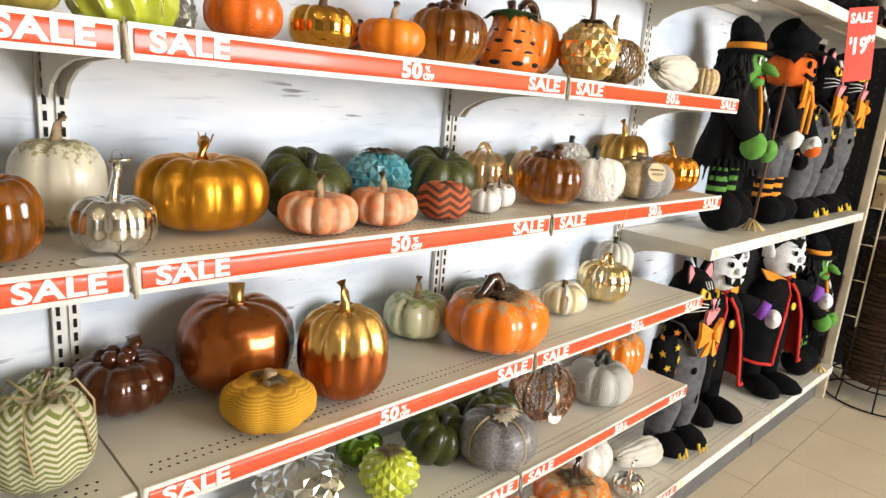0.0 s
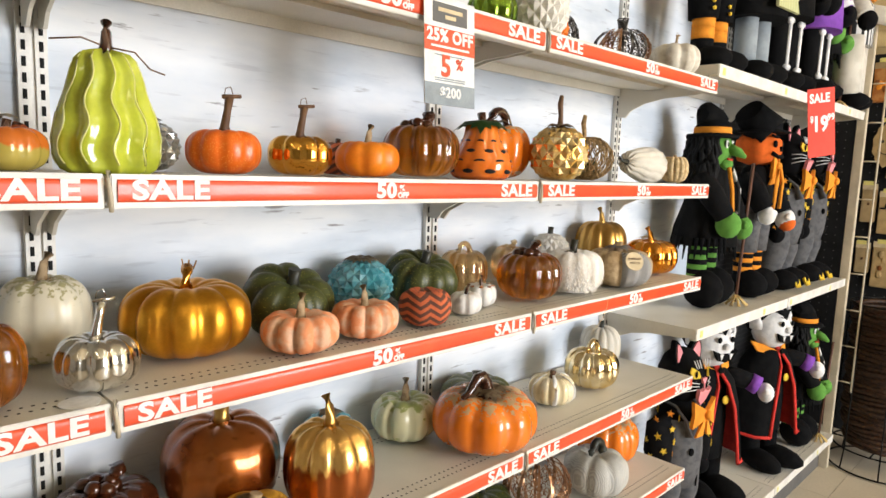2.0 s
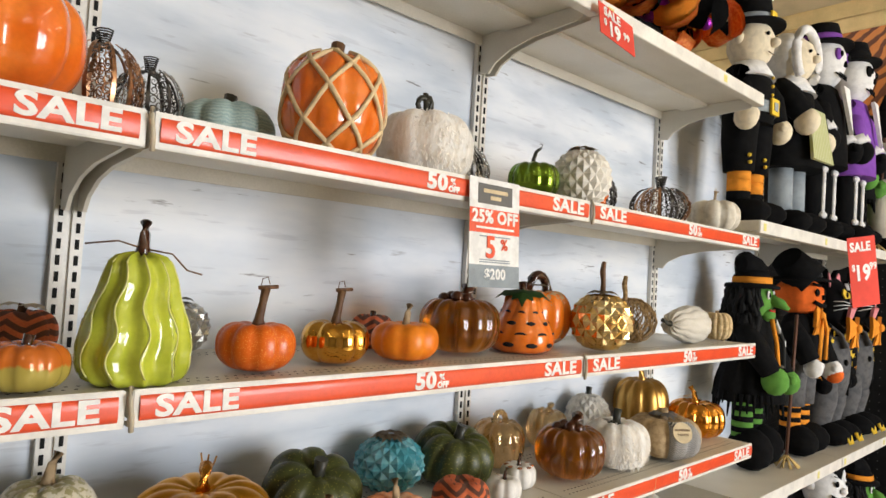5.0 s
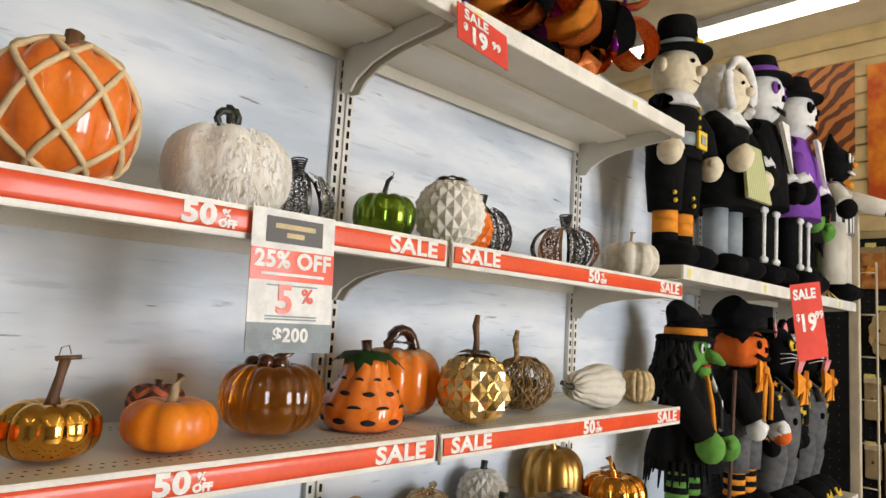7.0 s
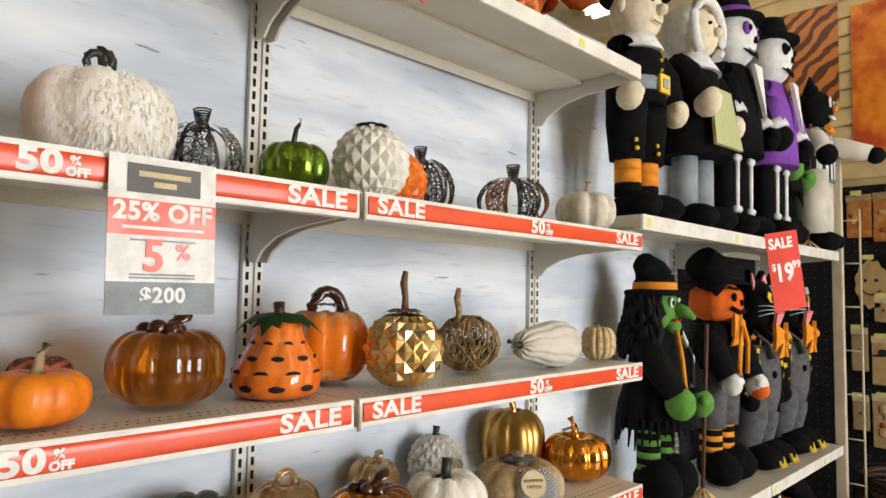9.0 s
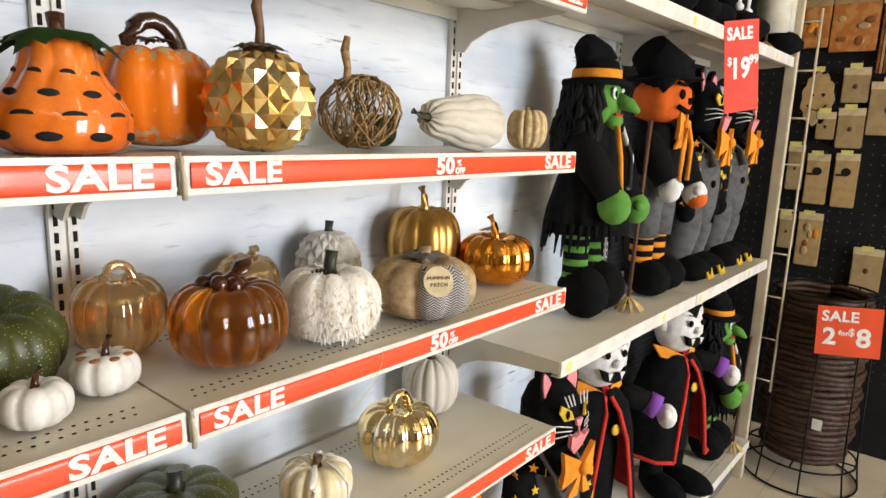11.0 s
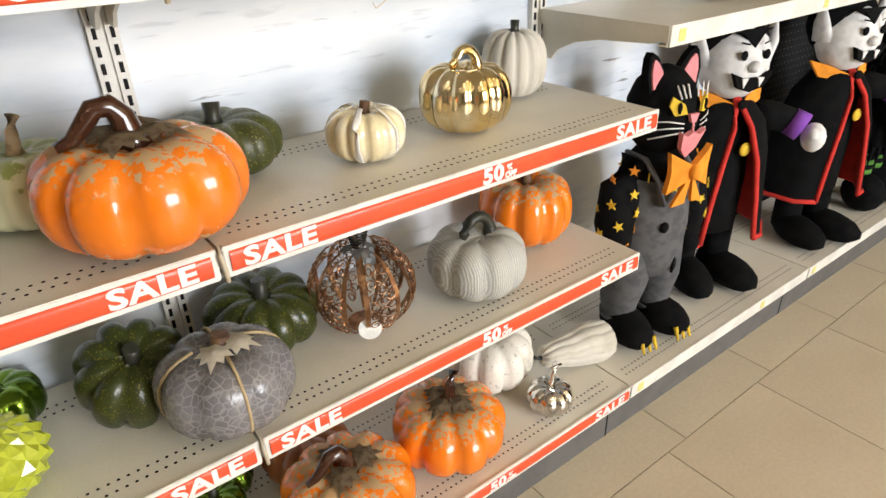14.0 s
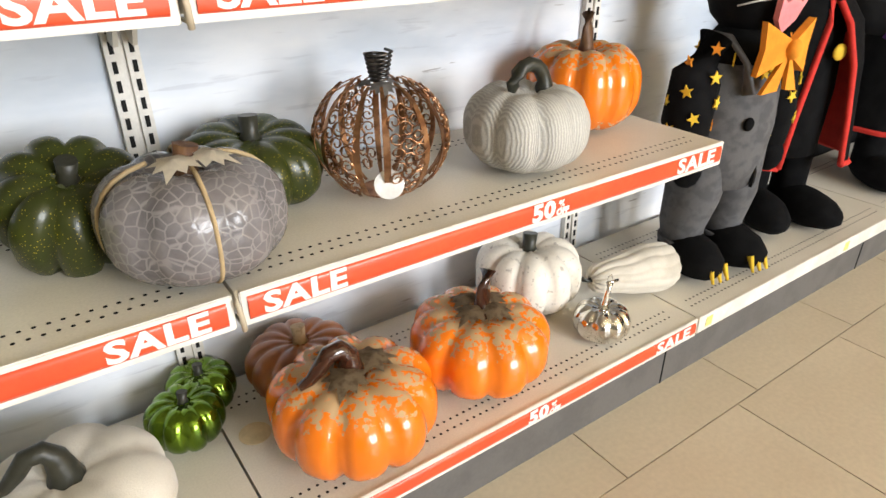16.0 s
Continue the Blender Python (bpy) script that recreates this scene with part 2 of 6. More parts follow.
ORANGE, CREAM, TAN, BLACK, WHITE = (0.78, 0.17, 0.015), (0.72, 0.64, 0.48), (0.42, 0.28, 0.13), (0.012, 0.012, 0.013), (0.8, 0.79, 0.76)
M = {
    "wall": whitewash(),
    "enamel": mat("cream_enamel", (0.70, 0.66, 0.57), 0.38, col2=(0.66, 0.62, 0.53), scale=6, bump=0.04, bscale=300),
    "lip": mat("white_label_holder", (0.80, 0.77, 0.71), 0.35, scale=10),
    "redcard": mat("red_matte_card", (0.72, 0.06, 0.035), 0.7, scale=8),
    "red": mat("red_price_strip", (0.80, 0.09, 0.03), 0.3, col2=(0.74, 0.08, 0.028), scale=8, coat=0.2),
    "print": mat("white_print", (0.85, 0.84, 0.82), 0.5),
    "dark": mat("dark_gap", (0.02, 0.02, 0.02), 0.8),
    "kick": mat("grey_kickplate", (0.13, 0.125, 0.12), 0.5, scale=12),
    "floor": mat("beige_vinyl", (0.60, 0.52, 0.39), 0.38, col2=(0.53, 0.45, 0.33), scale=3, edge=(0.35, 0.7), bump=0.05, bscale=90),
    "grout": mat("dark_joint", (0.40, 0.33, 0.23), 0.9),
    "ceiling": mat("ceiling_board", (0.72, 0.62, 0.42), 0.9, scale=4, bump=0.2),
    "slat": mat("cream_slatwall", (0.72, 0.55, 0.28), 0.5, scale=5),
    # tone of the enclosing walls, kept dark to hold back bounced fill light
    "shopwall": mat("fill_cutting_wall", (0.42, 0.39, 0.34), 0.8, scale=3),
    "peg": mat("black_pegboard", (0.015, 0.015, 0.016), 0.6, scale=20),
    "hole": mat("pegboard_hole", (0.10, 0.10, 0.10), 0.9),
    "post": mat("cream_post", (0.62, 0.54, 0.40), 0.45, scale=10),
    "wire": mat("black_wire", (0.015, 0.014, 0.013), 0.4, metal=0.6),
    "wicker": mat("brown_wicker", (0.06, 0.026, 0.011), 0.55, col2=(0.025, 0.011, 0.005), scale=60, bump=0.6, bscale=200),
    "kraft": mat("kraft_pack", (0.42, 0.30, 0.15), 0.5, scale=20),
    "foam": mat("tan_foam", (0.50, 0.34, 0.15), 0.8, scale=25),
    "brick": mat("orange_pack", (0.45, 0.16, 0.04), 0.35, col2=(0.55, 0.26, 0.08), scale=22),
    "poster": mat("orange_poster", (0.85, 0.28, 0.02), 0.5, col2=(0.55, 0.07, 0.01), scale=7, edge=(0.4, 0.65)),
    "poster2": striped("striped_art", (0.6, 0.2, 0.04), (0.12, 0.03, 0.01), "DIAGONAL", 6, 0.5, 0.1, 6),
    "gold": mat("gold_mirror_glass", (0.85, 0.48, 0.10), 0.1, 1.0, (0.72, 0.36, 0.06), 60, bump=0.08, bscale=60),
    "palegold": mat("pale_gold_glass", (0.86, 0.66, 0.32), 0.1, 1.0, (0.92, 0.83, 0.62), 25, (0.4, 0.65), bump=0.06, bscale=60),
    "satin": mat("satin_gold_paint", (0.72, 0.34, 0.03), 0.3, 0.85, (0.60, 0.25, 0.02), 12, bump=0.05, bscale=220),
    "bronze": mat("brushed_bronze", (0.60, 0.35, 0.10), 0.32, 0.9, (0.46, 0.25, 0.06), 26, bump=0.3, bscale=90, stretch=(1, 1, 0.3)),
    "copper": mat("copper_lustre", (0.36, 0.10, 0.015), 0.24, 0.75, (0.26, 0.06, 0.008), 9, coat=0.5),
    "coppergold": mat("copper_mirror", (0.90, 0.42, 0.08), 0.1, 1.0, (0.78, 0.30, 0.03), 30, bump=0.05, bscale=50),
    "silver": mat("silver_mercury", (0.82, 0.82, 0.80), 0.14, 1.0, (0.52, 0.50, 0.46), 40, (0.5, 0.68), bump=0.1, bscale=80),
    "amber": mat("amber_glass", (0.58, 0.18, 0.004), 0.05, 0.0, (0.42, 0.11, 0.002), 20, coat=0.9, trans=0.85, ior=1.3, bump=0.15, bscale=60),
    "brownglass": mat("brown_glass", (0.10, 0.025, 0.008), 0.08, 0.1, coat=0.8, trans=0.3, ior=1.3),
    "clearglass": mat("clear_gold_glass", (0.90, 0.66, 0.34), 0.05, 0.25, (0.85, 0.52, 0.18), 15, coat=0.8, trans=0.85, ior=1.15),
    "orange": glazed("orange_glaze", (0.90, 0.21, 0.008), (0.50, 0.33, 0.17), 0.31, scale=95),
    "orangeplain": mat("orange_paint", (0.86, 0.24, 0.01), 0.4, col2=(0.80, 0.19, 0.01), scale=18, coat=0.1),
    "orangegloss": mat("orange_ceramic", (0.84, 0.20, 0.02), 0.15, col2=(0.76, 0.14, 0.01), scale=12, coat=0.8),
    "glitter": dotted("orange_glitter", (0.80, 0.14, 0.008), (0.95, 0.45, 0.12), 420, 0.22, 0.3),
    "limepale": mat("pale_lime_glaze", (0.66, 0.66, 0.22), 0.15, scale=16, coat=0.7),
    "lime": mat("lime_glaze", (0.50, 0.55, 0.050), 0.14, col2=(0.40, 0.45, 0.035), scale=16, coat=0.8),
    "green": dotted("green_speckled", (0.062, 0.070, 0.016), (0.42, 0.40, 0.08), 210, 0.17, 0.42),
    "greenorange": dotted("dark_green_gold_specks", (0.038, 0.048, 0.009), (0.42, 0.34, 0.03), 240, 0.17, 0.3),
    "greenmetal": mat("green_foil", (0.16, 0.27, 0.015), 0.18, 0.9, (0.06, 0.12, 0.008), 14, coat=0.4),
    "teal": mat("teal_glaze", (0.06, 0.28, 0.33), 0.25, col2=(0.16, 0.40, 0.44), scale=30, coat=0.4),
    "tealwood": striped("pale_teal_grain", (0.42, 0.55, 0.52), (0.33, 0.46, 0.45), "Z", 55, 0.6, 0.3, 7),
    "peach": mat("peach_chalk_paint", (0.80, 0.30, 0.13), 0.7, col2=(0.76, 0.46, 0.30), scale=35, bump=0.3),
    "cream": glazed("cream_with_gold_flecks", (0.76, 0.70, 0.54), (0.40, 0.36, 0.18), 0.33, 0.35, 0, 0.35, 110, 0.3),
    "creamgreen": glazed("cream_green_glaze", (0.68, 0.66, 0.42), (0.30, 0.33, 0.10), 0.42, 0.22, 0, 0.3, 50),
    "whitepaint": mat("white_matte_paint", (0.83, 0.80, 0.76), 0.5, scale=20),
    "whiteworn": mat("chalky_white", (0.70, 0.65, 0.55), 0.7, col2=(0.56, 0.50, 0.40), scale=40, bump=0.4, bscale=90),
    "whitegold": mat("white_with_silver_crown", (0.82, 0.78, 0.70), 0.35, col2=(0.5, 0.47, 0.42), scale=90, edge=(0.6, 0.68)),
    "fur": mat("white_shag", (0.88, 0.85, 0.80), 0.9, col2=(0.80, 0.74, 0.65), scale=70, bump=0.5, bscale=240, stretch=(1, 1, 0.25), sheen=0.5),
    "linen": mat("cream_linen", (0.66, 0.62, 0.54), 0.9, col2=(0.55, 0.51, 0.43), scale=12, bump=0.5, bscale=500, sheen=0.3),
    "burlap": mat("burlap", (0.52, 0.38, 0.22), 0.95, col2=(0.40, 0.28, 0.15), scale=80, bump=0.8, bscale=500),
    "herring": zigzag("herringbone_cloth", (0.07, 0.07, 0.08), (0.55, 0.53, 0.50), 210, 75, 1.6),
    "greywood": striped("grey_wood_grain", (0.56, 0.55, 0.51), (0.42, 0.41, 0.38), "X", 70, 0.6, 0.3, 3),
    "mosaic": cells("grey_mosaic", (0.19, 0.178, 0.186), (0.245, 0.232, 0.235), 78),
    "knit": striped("mustard_knit", (0.74, 0.40, 0.03), (0.50, 0.24, 0.01), "Z", 70, 0.95, 0.4, 1),
    "chevron": zigzag("red_chevron_cloth", (0.62, 0.14, 0.05), (0.13, 0.05, 0.03), 62, 40, 0.8),
    "weave": zigzag("green_zigzag_cloth", (0.20, 0.23, 0.06), (0.62, 0.58, 0.42), 105, 62, 1.0),
    "stripes": mat("cream_shell", (0.80, 0.68, 0.42), 0.2, col2=(0.82, 0.74, 0.56), scale=14, coat=0.7),
    "gilt": dipped("copper_dipped_in_gold", (0.42, 0.12, 0.03), (0.85, 0.52, 0.16), 0.66),
    "olive": dipped("olive_to_orange_glaze", (0.40, 0.32, 0.07), (0.55, 0.14, 0.02), 0.58, 0.15, 0.1),
    "rust": mat("rust_brown", (0.30, 0.10, 0.025), 0.35, col2=(0.20, 0.06, 0.015), scale=18, coat=0.3),
    "studs": mat("studded_silver", (0.62, 0.62, 0.60), 0.25, 0.9, scale=30),
    "facets": mat("gold_leaf_facets", (0.78, 0.55, 0.22), 0.2, 1.0, (0.88, 0.74, 0.45), 18),
    "whitefacets": mat("white_facets", (0.78, 0.74, 0.66), 0.45, scale=30),
    "strap": mat("pale_jute_strap", (0.74, 0.56, 0.32), 0.7, scale=40, bump=0.4),
    "iron": mat("blackened_iron", (0.05, 0.045, 0.042), 0.35, 0.9, (0.16, 0.15, 0.14), 50),
    "coppertin": mat("copper_tin", (0.52, 0.29, 0.16), 0.3, 0.95, (0.26, 0.13, 0.07), 40),
    "twig": mat("grapevine", (0.42, 0.27, 0.12), 0.8, col2=(0.22, 0.13, 0.05), scale=80, bump=0.6),
    "husk": mat("corn_husk", (0.66, 0.50, 0.28), 0.85, col2=(0.5, 0.36, 0.18), scale=90, bump=0.7),
    "stem": mat("brown_stem", (0.16, 0.08, 0.035), 0.55, col2=(0.09, 0.04, 0.018), scale=80, bump=0.5, bscale=180, stretch=(1, 1, 0.2)),
    "stemgloss": mat("glossy_brown_stem", (0.055, 0.018, 0.009), 0.15, coat=0.7, scale=40),
    "stempale": mat("pale_wood_stem", (0.42, 0.30, 0.17), 0.7, col2=(0.25, 0.16, 0.08), scale=60, bump=0.5),
    "darkstem": mat("dark_stem", (0.035, 0.035, 0.025), 0.4, scale=40, bump=0.3),
    "leafg": mat("dark_green_leaf", (0.03, 0.09, 0.02), 0.5, scale=60),
    "leafb": mat("dry_brown_leaf", (0.27, 0.20, 0.12), 0.7, col2=(0.15, 0.095, 0.05), scale=70, bump=0.4),
    "leafw": mat("pale_felt_leaf", (0.82, 0.75, 0.62), 0.8, scale=60),
    "leafgrey": mat("grey_leaf", (0.30, 0.28, 0.26), 0.8, scale=60),
    "twine": mat("jute_twine", (0.48, 0.36, 0.20), 0.9, bump=0.6, bscale=400),
    "card": mat("white_card", (0.82, 0.81, 0.79), 0.5),
    "yellowcard": mat("yellow_sticker", (0.78, 0.70, 0.22), 0.5, scale=120),
    "kraftcard": mat("kraft_tag", (0.68, 0.55, 0.34), 0.7),
    "black": mat("black_plush", (0.004, 0.004, 0.0045), 0.95, col2=(0.007, 0.007, 0.0075), scale=30, bump=0.3, bscale=500),
    "gauze": mat("black_gauze", (0.006, 0.006, 0.0065), 0.9, scale=50, bump=0.6),
    "greycloth": mat("grey_flannel", (0.105, 0.105, 0.11), 0.95, col2=(0.075, 0.075, 0.08), scale=40, bump=0.4, bscale=500),
    "skin": mat("cream_plush", (0.78, 0.68, 0.50), 0.95, scale=40, bump=0.3, bscale=500),
    "whiteplush": mat("white_plush", (0.78, 0.77, 0.76), 0.95, scale=40, bump=0.3, bscale=500),
    "witchgreen": mat("green_plush", (0.11, 0.30, 0.045), 0.9, scale=40, bump=0.3, bscale=500),
    "orangecloth": mat("orange_cloth", (0.85, 0.30, 0.02), 0.85, scale=40, bump=0.3, bscale=400),
    "orangeplush": mat("orange_plush", (0.75, 0.13, 0.01), 0.9, scale=30, bump=0.3, bscale=500),
    "redtrim": mat("red_trim", (0.62, 0.03, 0.02), 0.8),
    "yellow": mat("yellow_felt", (0.82, 0.55, 0.04), 0.8),
    "pink": mat("pink_felt", (0.80, 0.28, 0.30), 0.8),
    "purple": mat("purple_cloth", (0.22, 0.06, 0.42), 0.8, bump=0.2),
    "plaid": striped("green_plaid", (0.55, 0.56, 0.34), (0.40, 0.42, 0.16), "X", 22, 0.9, 0.2),
    "bluegrey": mat("grey_stocking", (0.30, 0.34, 0.37), 0.9, bump=0.3, bscale=400),
    "hair": mat("black_curls", (0.006, 0.006, 0.006), 0.6),
    "straw": mat("broom_straw", (0.60, 0.42, 0.16), 0.9),
    "broomstick": mat("broomstick", (0.12, 0.05, 0.03), 0.6),
    "bw": striped("black_white_stripes", (0.75, 0.74, 0.72), (0.015, 0.015, 0.015), "X", 14, 0.9, 0.05),
    "ribbon": mat("orange_mesh_ribbon", (0.75, 0.16, 0.02), 0.35, 0.3, (0.85, 0.30, 0.06), 120, bump=0.4, bscale=300),
    "purplefoil": mat("purple_foil", (0.35, 0.03, 0.45), 0.3, 0.8, scale=300),
}
tube_glow = bpy.data.materials.new("tube_glow")
tube_glow.use_nodes = True
pp = tube_glow.node_tree.nodes["Principled BSDF"]
pp.inputs["Emission Color"].default_value = (1.0, 0.90, 0.70, 1)
pp.inputs["Emission Strength"].default_value = 9.0

# ---- building helpers ----


def link_mesh(name, bm, materials, parent=None, label=""):
    me = bpy.data.meshes.new(name)
    bm.to_mesh(me)
    bm.free()
    for m in materials if isinstance(materials, (list, tuple)) else [materials]:
        me.materials.append(m)
    ob = new(name, me)
    if parent:
        ob.parent = parent
    if label:
        ob["label"] = label
    return ob


def part(name, bm, material, parent, label=""):
    return link_mesh(name, bm, material, parent, label)


def share(name, me, parent, m=None):
    ob = new(name, me)
    ob.parent = parent
    if m:
        ob.matrix_basis = m
    return ob


def thing(name, m, label, category, group="", kind=""):
    ob = new(name)
    ob.empty_display_size = 0.05
    ob.matrix_world = m
    return tagged(ob, label, category, group, kind)


def box(bm, x0, x1, y0, y1, z0, z1, mi=0, bevel=0.0):
    vs = [bm.verts.new((x, y, z)) for z in (z0, z1) for x, y in ((x0, y0), (x1, y0), (x1, y1), (x0, y1))]
    fs = [bm.faces.new([vs[i] for i in q]) for q in ((3, 2, 1, 0), (4, 5, 6, 7), (0, 1, 5, 4), (1, 2, 6, 5), (2, 3, 7, 6), (3, 0, 4, 7))]
    for f in fs:
        f.material_index = mi
    if bevel:
        es = list({e for f in fs for e in f.edges})
        bmesh.ops.bevel(bm, geom=es, offset=bevel, segments=2, affect="EDGES")
    return bm


def boxed(*a, bevel=0.0):
    return box(bmesh.new(), *a, bevel=bevel)


def prism(bm, outline, depth, m=Matrix(), mi=0):
    """A flat outline in x, z, thick along y, put through m."""
    n = len(outline)
    a = [bm.verts.new(m @ Vector((x, 0, z))) for x, z in outline]
    b = [bm.verts.new(m @ Vector((x, depth, z))) for x, z in outline]
    fs = [bm.faces.new(a), bm.faces.new(b[::-1])]
    fs += [bm.faces.new((a[i], b[i], b[(i + 1) % n], a[(i + 1) % n])) for i in range(n)]
    for f in fs:
        f.material_index = mi
    return bm


def tube(bm, points, radii, seg=8, mi=0, flat=1.0):
    pts = [Vector(p) for p in points]
    rings = []
    for i, p in enumerate(pts):
        d = (pts[min(i + 1, len(pts) - 1)] - pts[max(i - 1, 0)]).normalized()
        u = d.cross(Vector((0.31, 0.2, 1) if abs(d.z) < 0.9 else (1, 0.2, 0))).normalized()
        v = d.cross(u)
        r = radii[i] if isinstance(radii, (list, tuple)) else radii
        rings.append([bm.verts.new(p + r * (math.cos(k * math.tau / seg) * u + flat * math.sin(k * math.tau / seg) * v)) for k in range(seg)])
    for a, b in zip(rings, rings[1:]):
        for k in range(seg):
            f = bm.faces.new((a[k], a[(k + 1) % seg], b[(k + 1) % seg], b[k]))
            f.smooth, f.material_index = True, mi
    for ring in (rings[0][::-1], rings[-1]):
        f = bm.faces.new(ring)
        f.material_index = mi
    return bm


def ball(bm, c, r, mi=0, seg=16, m=None, power=1.0):
    rx, ry, rz = r if isinstance(r, (tuple, list)) else (r, r, r)
    m = m or Matrix()
    nv = max(seg // 2, 6)
    rings = []
    for i in range(1, nv):
        a = -math.pi / 2 + math.pi * i / nv
        ca, sa = math.cos(a) ** power, math.copysign(abs(math.sin(a)) ** power, math.sin(a))
        rings.append([bm.verts.new(Vector(c) + m.to_3x3() @ Vector((rx * ca * math.cos(k * math.tau / seg), ry * ca * math.sin(k * math.tau / seg), rz * sa))) for k in range(seg)])
    lo = bm.verts.new(Vector(c) + m.to_3x3() @ Vector((0, 0, -rz)))
    hi = bm.verts.new(Vector(c) + m.to_3x3() @ Vector((0, 0, rz)))
    fs = []
    for a, b in zip(rings, rings[1:]):
        fs += [bm.faces.new((a[k], a[(k + 1) % seg], b[(k + 1) % seg], b[k])) for k in range(seg)]
    fs += [bm.faces.new((lo, rings[0][(k + 1) % seg], rings[0][k])) for k in range(seg)]
    fs += [bm.faces.new((hi, rings[-1][k], rings[-1][(k + 1) % seg])) for k in range(seg)]
    for f in fs:
        f.smooth, f.material_index = True, mi
    return bm


def lathe(bm, profile, seg=20, mi=0, c=(0, 0), squash=1.0, wave=None):
    """Rings of (radius, height) joined round the z axis; wave(angle, i) scales a ring's radius."""
    rings = []
    for i, (r, z) in enumerate(profile):
        rings.append([bm.verts.new((c[0] + r * (wave(k * math.tau / seg, i) if wave else 1) * math.cos(k * math.tau / seg), c[1] + squash * r * (wave(k * math.tau / seg, i) if wave else 1) * math.sin(k * math.tau / seg), z)) for k in range(seg)])
    for i, (a, b) in enumerate(zip(rings, rings[1:])):
        for k in range(seg):
            f = bm.faces.new((a[k], a[(k + 1) % seg], b[(k + 1) % seg], b[k]))
            f.smooth, f.material_index = True, mi[i] if isinstance(mi, list) else mi
    for ring, j in ((rings[0][::-1], 0), (rings[-1], -1)):
        f = bm.faces.new(ring)
        f.material_index = mi[j] if isinstance(mi, list) else mi
    return bm


LETTERS = {}


def lettering(text, size, heavy=0.0):
    """Flat letters as a mesh in the x, z plane, facing -y."""
    key = (text, size, heavy)
    if key not in LETTERS:
        cu = bpy.data.curves.new("letters", "FONT")
        cu.body, cu.size, cu.extrude, cu.offset, cu.align_x, cu.align_y = text, size, 0.0004, heavy, "CENTER", "CENTER"
        cu.resolution_u, cu.space_character = 3, 1.06
        ob = bpy.data.objects.new("letters", cu)
        scene.collection.objects.link(ob)
        me = bpy.data.meshes.new_from_object(ob.evaluated_get(bpy.context.evaluated_depsgraph_get()))
        bpy.data.objects.remove(ob)
        me.transform(Matrix.Rotation(radians(90), 4, "X"))
        me.materials.clear()
        me.materials.append(M["print"])
        LETTERS[key] = me
    return LETTERS[key]


# ---- the shop ----
FLOOR_EDGE, BACK, SECTION = 4.4, 0.36, 0.914
LEVEL = {"E": 0.21, "D": 0.585, "C": 0.914, "B": 1.256, "A": 1.562, "F": 1.895, "G": 2.345}


def structure(name, bm, material, label, category):
    return tagged(link_mesh(name, bm, material), label, category, kind="structure")


floor = structure("floor", boxed(-4.0, 5.2, -5.6, 2.6, -0.12, -0.004), M["grout"], "dark joints of the beige vinyl tile floor", "floor")
structure("ceiling", boxed(-4.0, 5.2, -5.6, 2.6, 3.66, 3.76), M["ceiling"], "cream suspended ceiling of the shop", "ceiling")
# unseen walls added to close the room; their dark tone deepens the shadows
structure("wall_west", boxed(-4.15, -4.0, -5.6, 2.6, 0, 3.66), M["shopwall"], "added unseen wall closing the shop, toned dark to cut fill light", "wall")
structure("wall_north", boxed(-4.0, 5.2, 2.6, 2.75, 0, 3.66), M["shopwall"], "added unseen wall closing the shop, toned dark to cut fill light behind the shelving", "wall")
wf = bmesh.new()
for x0, x1 in ((-4.0, 1.1), (2.4, 2.6), (3.9, 5.2)):
    box(wf, x0, x1, -5.75, -5.6, 0, 3.66)
for x0, x1 in ((1.1, 2.4), (2.6, 3.9)):
    box(wf, x0, x1, -5.75, -5.6, 0, 0.5)
    box(wf, x0, x1, -5.75, -5.6, 3.2, 3.66)
structure("wall_south", wf, M["shopwall"], "shop front wall with two tall window openings", "wall")
# far wall: slatwall above, black pegboard below
far = structure("wall_east", boxed(4.42, 4.57, -5.6, 2.6, 0, 3.66), M["slat"], "cream slatwall at the end of the aisle", "wall")
for i in range(12):
    part("slat", boxed(4.404, 4.424, -2.6, 2.55, 2.405 + i * 0.104, 2.497 + i * 0.104, bevel=0.004), M["slat"], far)
pegwall = structure("pegboard_wall", boxed(4.385, 4.42, -2.6, 1.4, 0.0, 2.36), M["peg"], "black pegboard wall hung with craft packs", "pegboard")


def dots(spots, r, turn=Matrix(), n=6):
    """Many small flat discs in one mesh, each facing z before the turn."""
    bm = bmesh.new()
    for s in spots:
        bm.faces.new([bm.verts.new(Vector(s) + turn.to_3x3() @ Vector((r * math.cos(k * math.tau / n), r * math.sin(k * math.tau / n), 0))) for k in range(n)])
    return bm


FACE_WEST = Matrix.Rotation(radians(-90), 4, "Y")
FACE_SOUTH = Matrix.Rotation(radians(90), 4, "X")
tagged(part("peg_hole", dots([(4.383, -0.9 + 0.05 * i, 0.4 + 0.05 * j) for i in range(26) for j in range(39)], 0.004, FACE_WEST), M["hole"], pegwall), kind="stuff")

# ceiling tubes in their housings
for i, (x, y) in enumerate(((3.87, 0.75), (3.87, -1.6), (3.87, -3.9), (1.4, -1.7), (1.4, -3.9), (-1.2, -1.7), (-1.2, -3.9))):
    lamp = thing("ceiling_light", pose(x, y, 3.66), "cream fluorescent batten fixed under the ceiling, lit", "ceiling light", "ceiling tubes")
    part("housing", boxed(-0.09, 0.09, -0.75, 0.75, -0.05, 0.0, bevel=0.008), M["lip"], lamp)
    for dx in (-0.04, 0.04):
        part("tube", tube(bmesh.new(), [(dx, -0.72, -0.07), (dx, 0.72, -0.07)], 0.016, 10), tube_glow, lamp)

